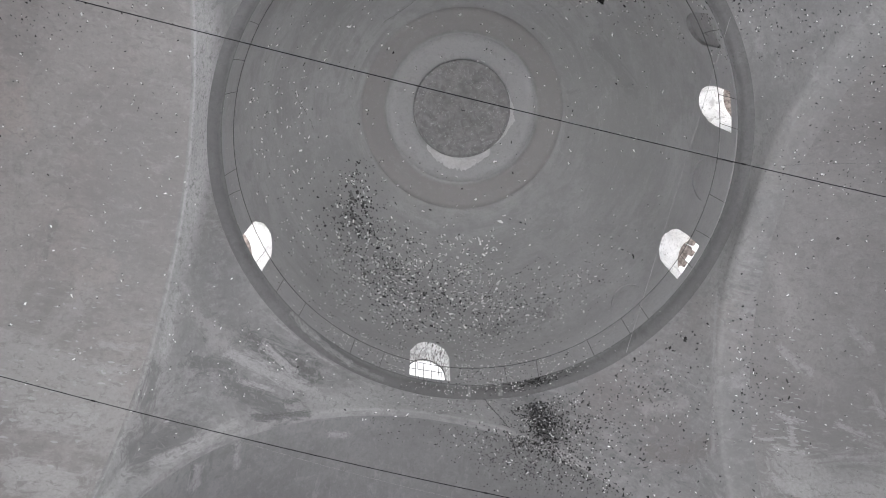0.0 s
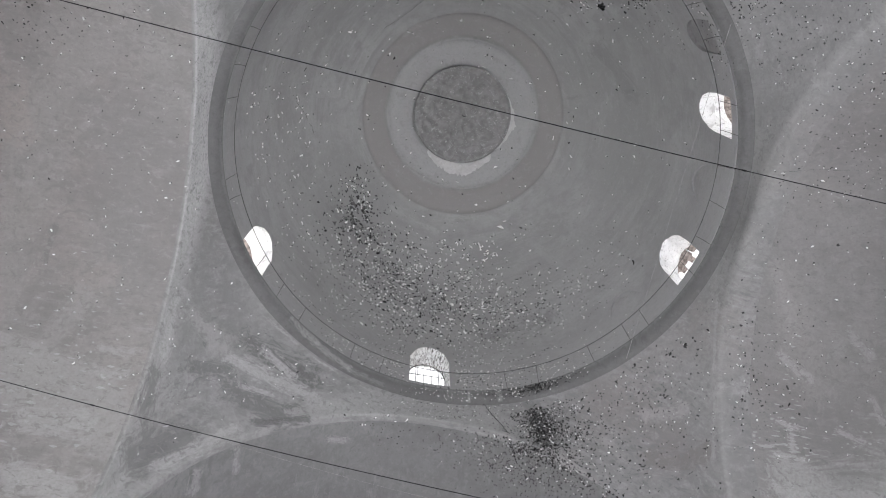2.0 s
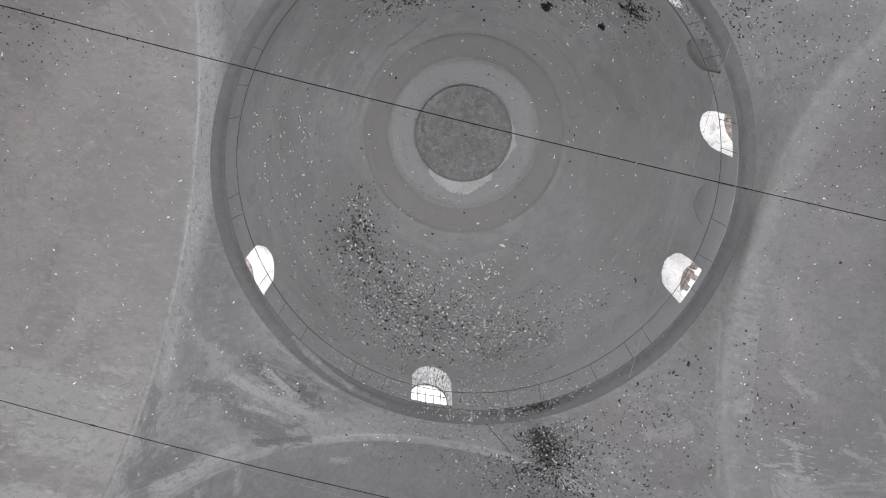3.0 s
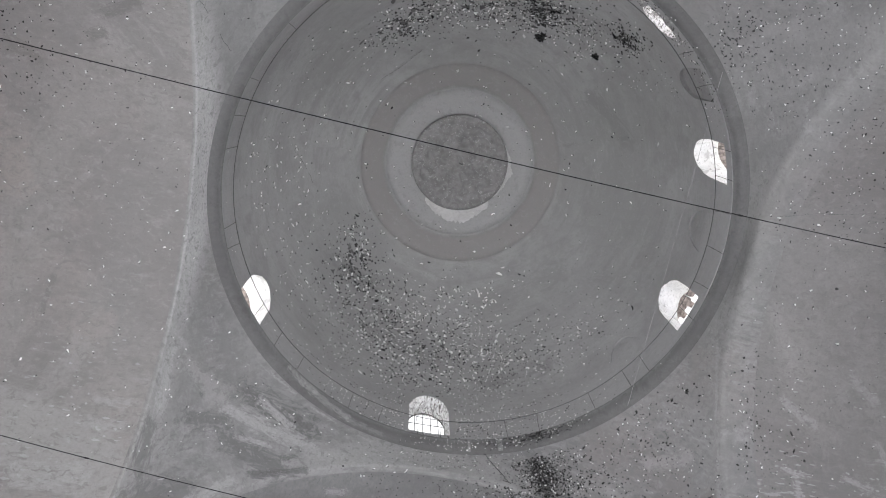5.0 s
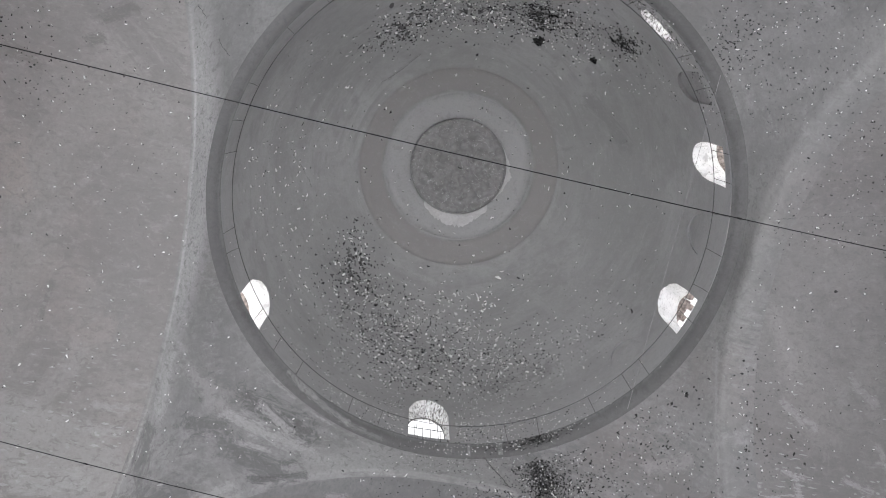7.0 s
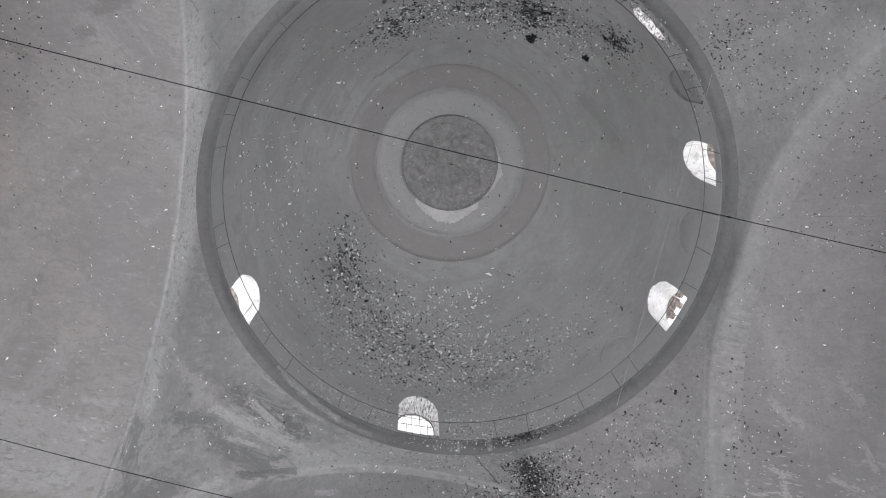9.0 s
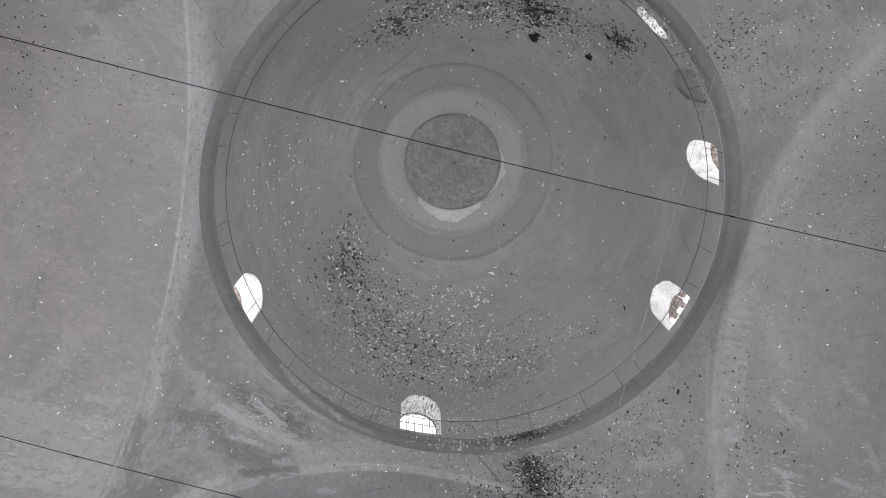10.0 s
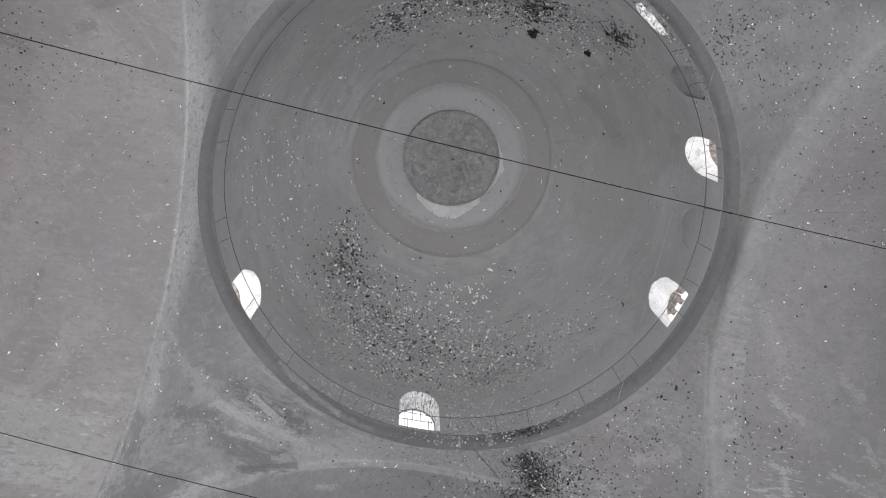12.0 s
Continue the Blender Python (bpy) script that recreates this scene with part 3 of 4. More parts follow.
def build_lime_patch():
    """Bare lime along one side of the medallion, with a ragged outer edge."""
    bm = bmesh.new()
    n = 90
    lo, hi = radians(-35), radians(140)
    tops = []
    for k in range(n + 1):
        a = lo + (hi - lo) * k / n
        broad = max(0.0, 1 - abs(math.degrees(a) - 84) / 40) ** 0.4
        side = max(0.0, 1 - abs(math.degrees(a) - 5) / 38)
        ragged = 0.5 + 0.7 * abs(noise.noise(Vector((k * 0.13, 2.0, 0)))) + 0.4 * abs(noise.noise(Vector((k * 0.45, 7.0, 0))))
        deep = 0.022 + 0.40 * broad * ragged + 0.15 * side * ragged
        row = []
        for j in range(4):
            r = 1.02 + deep * j / 3
            row.append((r * math.cos(a), r * math.sin(a), dome_z(r) - 0.035))
        tops.append(row)
    low = [[bm.verts.new((x, y, z - 0.01)) for x, y, z in row] for row in tops]
    top = [bm.verts.new((row[3][0] * 1.004, row[3][1] * 1.004, row[3][2] + 0.03)) for row in tops]
    for k in range(n):
        for j in range(3):
            bm.faces.new((low[k][j], low[k + 1][j], low[k + 1][j + 1], low[k][j + 1]))
        bm.faces.new((low[k][3], low[k + 1][3], top[k + 1], top[k]))
    return tagged(part("lime_patch", bm, M_FRESH), "ragged white patch of bare lime beside the medallion", "plaster patch", kind="structure")


build_lime_patch()



# ---- pendentives, arches, vaults and walls ----
def arch_height(s):
    return ZS + math.sqrt(max(B * B - s * s, 0.0))


def top_radius(u):
    """Distance from the axis to the outer edge of the cornice."""
    along = SHIFT[0] * math.cos(u) + SHIFT[1] * math.sin(u)
    across = SHIFT[1] * math.cos(u) - SHIFT[0] * math.sin(u)
    return along + math.sqrt(R_TOP ** 2 - across ** 2)


def pendentive_arc(u):
    """The upright arc from the arch to the cornice at an angle round the axis: centre height, radius, first and last angle."""
    q = (u + radians(45)) % radians(90) - radians(45)
    if abs(q) > radians(44.999):
        q = radians(45)
    ra, rt = A / math.cos(q), top_radius(u)
    za = arch_height(min(A * math.tan(abs(q)), B))
    c = (ra ** 2 + za ** 2 - rt ** 2 - ZC ** 2) / (2 * (za - ZC))
    return c, math.hypot(rt, ZC - c), math.atan2(za - c, ra), math.atan2(ZC - c, rt)


def pendentive_point(u, v):
    """A place of the curved triangle: u round the axis, v from the arch edge (0) to the cornice (1)."""
    c, s, a0, a1 = pendentive_arc(u)
    a = a0 + (a1 - a0) * v
    return Vector((s * math.cos(a) * math.cos(u), s * math.cos(a) * math.sin(u), c + s * math.sin(a)))


ROUND = (0.42, 0.10, 0.05, 0.10)   # rounding of the worn arch edges: east, south, west, north


def build_pendentive(corner):
    """The curved triangle between two arches, centred on a corner of the crossing, with its worn, rounded edge."""
    bm = bmesh.new()
    n, m, curl = 90, 24, 7

    def foot(u):
        """Turn of the arch, its edge, and where the pendentive begins above the rounding."""
        q = (u + radians(45)) % radians(90) - radians(45)
        side = round(math.degrees(u - q) / 90) % 4
        edge = pendentive_point(u, 0)
        reach = min(1.0, max(0.0, (radians(43.7) - abs(q)) / radians(2)))
        low = reach * min(0.7 * ROUND[side] + 0.02, 0.25) / (pendentive_point(u, 1) - edge).length
        return edge, low, edge + Matrix.Rotation(u - q, 3, "Z") @ Vector((ROUND[side], 0, 0))

    us = [radians(90 * corner + 90 * k / n) for k in range(n + 1)]
    feet = [foot(u + (1e-4 if k == 0 else -1e-4 if k == n else 0)) for k, u in enumerate(us)]
    rows = []
    for k in range(curl):
        t = 1 - k / curl
        rows.append([bm.verts.new(pendentive_point(u, low) * (1 - t) ** 2 + edge * (2 * t * (1 - t)) + deep * t * t) for u, (edge, low, deep) in zip(us, feet)])
    for k in range(m + 1):
        rows.append([bm.verts.new(pendentive_point(u, low + (1 - low) * k / m)) for u, (edge, low, deep) in zip(us, feet)])
    for r0, r1 in zip(rows, rows[1:]):
        for i in range(n):
            bm.faces.new((r0[i], r1[i], r1[i + 1], r0[i + 1]))
    ob = part("pendentive", bm, M_PEND if corner < 2 else M_PEND_FAR, smooth=True)
    return tagged(ob, "stained grey plaster pendentive below the dome", "pendentive", "pendentives of the crossing", "structure")


for corner in range(4):
    build_pendentive(corner)


def build_vault(turn, material, label):
    """A barrel vault over one arm, with its arch edge towards the crossing."""
    bm = bmesh.new()
    n = 72
    prof = [(B * math.cos(math.pi * k / n), ZS + B * math.sin(math.pi * k / n)) for k in range(n + 1)]
    outer = [((B + 0.45) * math.cos(math.pi * k / n), ZS + (B + 0.45) * math.sin(math.pi * k / n)) for k in range(n + 1)]
    first = A + ROUND[turn // 90]
    xs = [first + (ARM - first) * k / 12 for k in range(13)]

    def at(x, p, k=1.0):
        return (x, p[0] * k, p[1])

    inner_rows = [[bm.verts.new(at(x, p)) for p in prof] for x in xs]
    outer_rows = [[bm.verts.new(at(x, p)) for p in outer] for x in xs]
    for rows, rev in ((inner_rows, False), (outer_rows, True)):
        for r0, r1 in zip(rows, rows[1:]):
            for i in range(n):
                f = (r0[i], r0[i + 1], r1[i + 1], r1[i])
                bm.faces.new(f[::-1] if rev else f)
    for e in (0, -1):
        for i in range(n):
            bm.faces.new((inner_rows[e][i], inner_rows[e][i + 1], outer_rows[e][i + 1], outer_rows[e][i]))
    for i in (0, n):
        for k in range(len(xs) - 1):
            bm.faces.new((inner_rows[k][i], inner_rows[k + 1][i], outer_rows[k + 1][i], outer_rows[k][i]))
    bmesh.ops.recalc_face_normals(bm, faces=bm.faces)
    bmesh.ops.rotate(bm, verts=bm.verts, cent=(0, 0, 0), matrix=Matrix.Rotation(radians(turn), 3, "Z"))
    ob = part("ceiling_vault", bm, material, smooth=True)
    ob.data.set_sharp_from_angle(angle=radians(40))
    return tagged(ob, label, "vault", "barrel vaults", "structure")


build_vault(0, M_VAULT_E, "warm grey plastered barrel vault with worn courses")
build_vault(180, M_VAULT_W, "pinkish grey plastered barrel vault with worn courses")
build_vault(90, M_VAULT_Y, "grey plastered barrel vault with rain streaks")
build_vault(270, M_VAULT_Y, "grey plastered barrel vault with rain streaks")


def rotated_wall(name, turn, boxes, label):
    bm = bmesh.new()
    for b in boxes:
        box(bm, *b)
    bmesh.ops.rotate(bm, verts=bm.verts, cent=(0, 0, 0), matrix=Matrix.Rotation(radians(turn), 3, "Z"))
    return tagged(part(name, bm, M_WALL), label, "wall", kind="structure")


for turn, side in ((0, "east"), (90, "south"), (180, "west"), (270, "north")):
    # end wall with a great doorway, assumed and out of view, and one corner pier of the crossing
    rotated_wall("wall_" + side, turn, [
        (ARM, ARM + 0.6, -4.6, -1.5, 0, ZC + 0.3), (ARM, ARM + 0.6, 1.5, 4.6, 0, ZC + 0.3), (ARM, ARM + 0.6, -1.5, 1.5, 4.9, ZC + 0.3),
    ], "grey plastered end wall with an assumed, unseen doorway")
    rotated_wall("wall_pier_" + side, turn, [
        (4.002, ARM, 4.002, 4.6, 0, ZS), (4.002, 4.6, 4.6, ARM, 0, ZS),
    ], "grey plastered corner walls of the crossing")

bm = bmesh.new()
box(bm, -10.2, 10.2, -10.2, 10.2, -0.3, 0.0)
tagged(part("floor", bm, M_FLOOR), "worn grey stone floor", "floor", kind="structure")
bm = bmesh.new()
bmesh.ops.create_grid(bm, x_segments=8, y_segments=8, size=900, matrix=Matrix.Translation((0, 0, -0.32)))
tagged(part("ground", bm, M_GROUND), "dry bare ground outside", "ground", kind="structure")


# ---- outer walls and roof of the crossing ----
def build_crossing_roof():
    bm = bmesh.new()
    n = 144
    low, high = [], []
    for k in range(n):
        a = 2 * math.pi * k / n
        q = 4.65 / max(abs(math.cos(a)), abs(math.sin(a)))
        low.append([bm.verts.new((r * math.cos(a), r * math.sin(a), ZC - 0.05)) for r in (4.42, q)])
        high.append([bm.verts.new((r * math.cos(a), r * math.sin(a), ZC + 0.2)) for r in (4.42, q)])
    for k in range(n):
        j = (k + 1) % n
        bm.faces.new((low[k][0], low[k][1], low[j][1], low[j][0]))
        bm.faces.new((high[k][0], high[j][0], high[j][1], high[k][1]))
        bm.faces.new((low[k][1], high[k][1], high[j][1], low[j][1]))
        bm.faces.new((low[k][0], low[j][0], high[j][0], high[k][0]))
    bmesh.ops.recalc_face_normals(bm, faces=bm.faces)
    return tagged(part("roof", bm, M_OUT), "flat stone roof round the drum", "roof", kind="structure")


build_crossing_roof()


def build_spandrel(turn):
    """The outer wall over one arm's vault, and one corner of the crossing."""
    bm = bmesh.new()
    n, r = 40, B + 0.455
    for x in (4.21, 4.64):
        rows = []
        for k in range(n + 1):
            y = -4.2 + 8.4 * k / n
            rows.append((bm.verts.new((x, y, ZS + math.sqrt(r * r - y * y))), bm.verts.new((x, y, ZC - 0.055))))
        for (a, b), (c, d) in zip(rows, rows[1:]):
            bm.faces.new((a, c, d, b) if x < 4.4 else (b, d, c, a))
    box(bm, 4.205, 4.65, 4.205, 4.65, ZS, ZC - 0.055)
    bmesh.ops.rotate(bm, verts=bm.verts, cent=(0, 0, 0), matrix=Matrix.Rotation(radians(turn), 3, "Z"))
    return tagged(part("wall_outer", bm, M_OUT), "rough stone outer wall over the vault", "wall", kind="structure")


for turn in (0, 90, 180, 270):
    build_spandrel(turn)


# ---- eave outside over the windows ----
def ring_point(r, z, deg):
    return Vector((r * math.cos(radians(deg)), r * math.sin(radians(deg)), z))


def build_eave():
    """Two courses of bricks round the outside, fallen away over one window."""
    base = new("eave")
    kinds = []
    for x0, x1, half, z0, z1 in ((4.385, 4.59, 0.088, 0.075, 0.145), (4.385, 4.66, 0.058, 0.152, 0.222)):
        bm = bmesh.new()
        box(bm, x0, x1, -half, half, HEAD + z0, HEAD + z1)
        bmesh.ops.bevel(bm, geom=bm.edges[:], offset=0.008, segments=1, affect="EDGES")
        kinds.append(mesh_of("brick", bm, M_BRICK))
    for k in range(150):
        for row, data in enumerate(kinds):
            a = 2.4 * k + 1.2 * row
            if 76 < a < 106 or random.random() < (0.0, 0.03)[row]:
                continue
            tooth = new("brick", data)
            tooth.parent = base
            tooth.matrix_local = Matrix.Translation(ring_point(random.uniform(-0.0, 0.05 + 0.05 * row), 0, a)) @ Matrix.Rotation(radians(a + random.uniform(-0.5, 0.5)), 4, "Z")
    return tagged(base, "red-brown brick eave outside the drum, partly fallen", "eave", kind="structure")


build_eave()


# ---- rail on the cornice ----
def build_rail():
    base = new("iron_rail")
    base.location = (SHIFT[0] - 0.01, 0, 0)
    bm = bmesh.new()
    pts = [ring_point(3.9 + 0.012 * noise.noise(Vector((k * 0.11, 0, 5))), ZC + 0.66 + 0.03 * noise.noise(Vector((k * 0.07, 4, 0))), k * 3) for k in range(121)]
    tube(bm, pts, 0.007, 6)
    part("hand_rail", bm, M_IRON, base, "thin dark iron rod")
    for k in range(45):
        if k in (3, 7, 10, 15, 19, 22, 26, 29, 31, 34, 38, 41):
            continue
        a = k * 8 + random.uniform(-1.6, 1.6)
        bm = bmesh.new()
        lean = random.uniform(-0.7, 0.7)
        tube(bm, [ring_point(4.0, ZC + 0.205, a + lean), ring_point(3.955, ZC + 0.45, a + lean * 0.6), ring_point(3.9, ZC + 0.665, a)], 0.0048, 6)
        part("post", bm, M_IRON, base)
    return tagged(base, "thin rusty iron rail on short posts along the cornice", "railing")


build_rail()


def build_grille(az):
    """An arched iron frame in a window, with a cross bar and thin uprights."""
    a = radians(az)
    ex, ey = Vector((math.cos(a), math.sin(a), 0)), Vector((-math.sin(a), math.cos(a), 0))
    base = new("window_grille")
    r = 4.33
    rim = bmesh.new()
    outline = arch_outline(0.70, SILL + 0.01, HEAD - 0.02, share=0.42)
    tube(rim, [ex * r + ey * u + Vector((0, 0, z)) for u, z in outline[1:] + outline[:1]], 0.010, 6)
    part("frame", rim, M_IRON, base)
    cross = bmesh.new()
    tube(cross, [ex * r + ey * u + Vector((0, 0, SILL + 0.80)) for u in (-0.38, 0.0, 0.38)], 0.008, 6)
    part("cross_bar", cross, M_IRON, base)
    for u in (-0.24, -0.10, 0.05, 0.2):
        up = bmesh.new()
        tube(up, [ex * r + ey * u + Vector((0, 0, SILL - 0.01)), ex * r + ey * (u + 0.01) + Vector((0, 0, HEAD - 0.06))], 0.007, 6)
        part("bar", up, M_IRON, base)
    return tagged(base, "dark iron bars in an arched frame in the open window", "grille")


build_grille(90.7)


# ---- cables and cords ----
def build_cable(name, points, radius, material, label, knots=()):
    """A strand through points, with small knots at some of them."""
    base = new(name)
    bm = bmesh.new()
    tube(bm, points, radius, 8)
    part("strand", bm, material, base)
    for k in knots:
        v = Vector(points[k])
        d = (Vector(points[k + 1]) - v).normalized() * 0.018
        bm = bmesh.new()
        tube(bm, [v - d, v - d * 0.5, v + d * 0.5, v + d], radius * 1.9, 8)
        part("knot", bm, material, base)
    return tagged(base, label, "cable")


def slack(y, slope, low, bend):
    """A long cable from end wall to end wall, hanging in a shallow curve."""
    return [(x, y + slope * x, low + bend * (x + 0.8) ** 2) for x in [-ARM + 2 * ARM * k / 80 for k in range(81)]]


def hang(p, q, sag, steps=12):
    """A cord from p to q that bows towards the room."""
    p, q = Vector(p), Vector(q)
    inward = Vector((-(p.x + q.x), -(p.y + q.y), 0)).normalized()
    return [p.lerp(q, k / steps) + inward * (sag * 4 * (k / steps) * (1 - k / steps)) for k in range(steps + 1)]


build_cable("cable", slack(-1.6619, 0.0624, 7.2, 0.015), 0.0036, M_CABLE, "thin black cable stretched across the crossing", knots=(46,))
build_cable("cable", slack(1.794, 0.1024, 7.2, 0.011), 0.0034, M_CABLE, "thin black cable stretched across the crossing", knots=(25, 40))
build_cable("thread", slack(1.9336, 0.134, 7.2, 0.03), 0.0006, M_CORD, "very thin pale thread beside the cable")
build_cable("cord", hang((3.16, -2.74, ZC - 0.03), (3.085, 2.77, ZC - 0.015), 0.0), 0.003, M_CORD, "thin pale cord stretched from side to side of the cornice")
build_cable("cord", hang((-3.09, 2.52, ZC + 0.47), (-2.93, 2.61, ZC + 1.0), 0.05), 0.006, M_CORD, "short curled pale wire at the window sill")


# ---- flakes and flecks on the plaster ----
def soffit(x, y):
    """Height of the plaster over a place of the plan, or None on edges."""
    rho = math.hypot(x, y)
    if rho < 3.97:
        return dome_z(rho)
    if rho < 4.24:
        return None
    ax, ay = sorted((abs(x), abs(y)), reverse=True)
    if ax > A:
        if ay > B - 0.02:
            return None
        bend = ROUND[0] if x == ax else ROUND[1] if y == ax else ROUND[2] if x == -ax else ROUND[3]
        t = min(1.0, math.sqrt((ax - A) / bend))
        return arch_height(ay) + 0.95 * min(0.7 * bend + 0.02, 0.25) * (1 - t) ** 2
    if rho > A / math.cos(math.atan2(ay, ax)) - (0.05 if x == ax else 0.0):
        return None
    c, s, _, _ = pendentive_arc(math.atan2(y, x))
    return c + math.sqrt(max(s * s - rho * rho, 0))


def chip(bm, p, n, size, long, lift):
    """One small curled chip, a low pyramid on a crooked five-sided base."""
    u = n.orthogonal().normalized()
    u.rotate(Matrix.Rotation(random.uniform(0, 6.28), 3, n))
    v = n.cross(u)
    base = []
    for k in range(5):
        a = 2 * math.pi * k / 5 + random.uniform(-0.5, 0.5)
        r = size * random.uniform(0.4, 1.3)
        base.append(bm.verts.new(p + u * (r * long * math.cos(a)) + v * (r * math.sin(a)) + n * random.uniform(0, lift)))
    top = bm.verts.new(p + n * (0.006 + lift) + u * random.uniform(-size, size) * 0.5)
    for k in range(5):
        bm.faces.new((base[k], base[(k + 1) % 5], top))


def fleck(bm, x, y, size, long, lift):
    """A chip under the plaster over a place of the plan."""
    z, zx, zy = soffit(x, y), soffit(x + 0.01, y), soffit(x, y + 0.01)
    if z is None or zx is None or zy is None:
        return
    n = Vector(((zx - z) / 0.01, (zy - z) / 0.01, -1)).normalized()
    chip(bm, Vector((x, y, z)) + n * 0.004, n, size, long, lift)


def scatter_drum(bm, count, az, saz, z0, z1, lo, hi, lift):
    """Chips on the upright wall of the drum and on the cornice."""
    for _ in range(count):
        deg, z = random.gauss(az, saz), random.uniform(z0, z1)
        if z > 0.35 and any(abs(deg - w) < 6.5 for w in WINDOWS):
            continue
        if z < 0:
            r = top_radius(radians(deg)) - 0.11 * z
        elif z > ZD - ZC:
            r = math.sqrt(RD ** 2 - (z - ZD + ZC) ** 2)
        elif z > 0.25:
            r = 4.03
        else:
            r = 3.98 + 0.12 * (1 - z / 0.25) ** 3
        n = -ring_point(1, 0, deg)
        chip(bm, ring_point(r, ZC + z, deg) + n * 0.002, n, random.uniform(lo, hi), random.uniform(1, 2.2), lift)


def scatter(bm, count, draw, lo, hi, lift):
    for _ in range(int(count * 1.35)):
        x, y = draw()
        # most raised white flakes get a dark chip beside them as a painted shadow
        if bm is white and lift > 0.014 and random.random() < 0.85:
            a = random.uniform(0, 6.28)
            fleck(dark, x + 0.022 * math.cos(a), y + 0.022 * math.sin(a), random.uniform(lo, hi) * 0.8, 1.6, 0.004)
        fleck(bm, x, y, (1.2 if bm is dark else 1.28 if lo > 0.0065 else 1.1) * random.uniform(lo, hi) * random.choice((0.7, 1, 1, 1.3)), random.uniform(1.0, 2.6 if bm is white else 2.0), lift)


def polar(rho, srho, az, saz):
    def draw():
        r, a = random.gauss(rho, srho), radians(random.gauss(az, saz))
        return r * math.cos(a), r * math.sin(a)
    return draw


def blob(x, y, sx, sy):
    return lambda: (random.gauss(x, sx), random.gauss(y, sy))


def anywhere(r0, r1):
    def draw():
        r, a = math.sqrt(random.uniform(r0 * r0, r1 * r1)), random.uniform(0, 6.283)
        return r * math.cos(a), r * math.sin(a)
    return draw


def span(x0, x1, y0, y1):
    return lambda: (random.uniform(x0, x1), random.uniform(y0, y1))


def stuff(name, bm, material, label):
    return tagged(part(name, bm, material), label, "flakes", kind="stuff")


white, dark, soot = bmesh.new(), bmesh.new(), bmesh.new()
# dome: side of the assumed south doorway
scatter(dark, 120, polar(2.98, 0.3, 128, 5.5), 0.008, 0.019, 0.008)
scatter(dark, 70, polar(2.62, 0.25, 140, 4), 0.006, 0.015, 0.006)
scatter(white, 45, polar(2.9, 0.3, 132, 7), 0.009, 0.018, 0.015)
scatter(dark, 260, polar(3.38, 0.36, 110, 13), 0.006, 0.018, 0.008)
scatter(white, 150, polar(3.4, 0.36, 108, 13), 0.008, 0.017, 0.02)
scatter(white, 150, polar(3.72, 0.2, 68, 16), 0.007, 0.015, 0.016)
scatter(dark, 130, polar(3.72, 0.2, 68, 16), 0.005, 0.013, 0.006)
scatter(white, 270, polar(3.48, 0.38, 95, 18), 0.007, 0.016, 0.02)
scatter(dark, 300, polar(3.5, 0.34, 95, 18), 0.006, 0.018, 0.008)
scatter(white, 45, polar(3.3, 0.2, 78, 7), 0.009, 0.02, 0.02)
scatter(dark, 90, polar(3.8, 0.1, 80, 24), 0.008, 0.018, 0.008)
scatter(white, 36, polar(2.75, 0.12, 72, 9), 0.010, 0.022, 0.02)
for rho, srho, az, saz, count in ((2.95, 0.16, 129, 3.5, 30), (3.36, 0.08, -74, 3, 26), (3.08, 0.12, -124, 5, 26), (3.8, 0.05, -53, 1.6, 18), (3.2, 0.14, -92, 8, 26), (3.5, 0.14, 107, 6, 26)):
    scatter(soot, count, polar(rho, srho, az, saz), 0.018, 0.04, 0.0)
scatter(soot, 50, blob(1.8, 4.02, 0.12, 0.09), 0.012, 0.03, 0.0)
# dome: opposite side
scatter(dark, 210, polar(3.05, 0.17, -120, 8), 0.007, 0.018, 0.008)
scatter(dark, 330, polar(3.22, 0.22, -98, 16), 0.006, 0.018, 0.008)
scatter(dark, 260, polar(3.38, 0.13, -75, 4.5), 0.007, 0.021, 0.008)
scatter(dark, 150, polar(3.80, 0.07, -53, 2.6), 0.008, 0.022, 0.008)
scatter(dark, 170, polar(3.55, 0.2, -66, 9), 0.007, 0.018, 0.008)
scatter(white, 260, polar(3.18, 0.22, -102, 19), 0.007, 0.017, 0.02)
scatter(white, 110, polar(3.5, 0.2, -66, 10), 0.007, 0.015, 0.02)
scatter(dark, 16, polar(3.0, 0.022, -70.3, 0.5), 0.03, 0.05, 0.004)
scatter(dark, 10, polar(3.34, 0.018, -52.8, 0.4), 0.022, 0.036, 0.004)
# dome: thinly all over
scatter(white, 200, anywhere(0.2, 3.95), 0.009, 0.017, 0.016)
scatter(white, 240, polar(3.78, 0.2, 88, 25), 0.007, 0.016, 0.02)
scatter(dark, 260, polar(3.78, 0.2, 88, 25), 0.006, 0.015, 0.006)
scatter(white, 110, polar(3.5, 0.35, 165, 22), 0.009, 0.017, 0.016)
scatter(dark, 60, anywhere(1.2, 3.95), 0.008, 0.018, 0.006)
# drum and cornice between the two thick patches
scatter_drum(white, 230, 84, 17, 0.3, 1.15, 0.006, 0.015, 0.016)
scatter_drum(dark, 230, 82, 17, 0.3, 1.15, 0.006, 0.015, 0.006)
scatter_drum(dark, 220, 66, 6, 0.005, 0.16, 0.006, 0.016, 0.006)
scatter_drum(white, 90, 72, 12, 0.005, 0.16, 0.006, 0.014, 0.012)
scatter_drum(dark, 60, 64, 1.6, 0.02, 0.16, 0.01, 0.02, 0.006)
scatter_drum(dark, 300, -60, 14, 0.03, 0.9, 0.006, 0.017, 0.006)
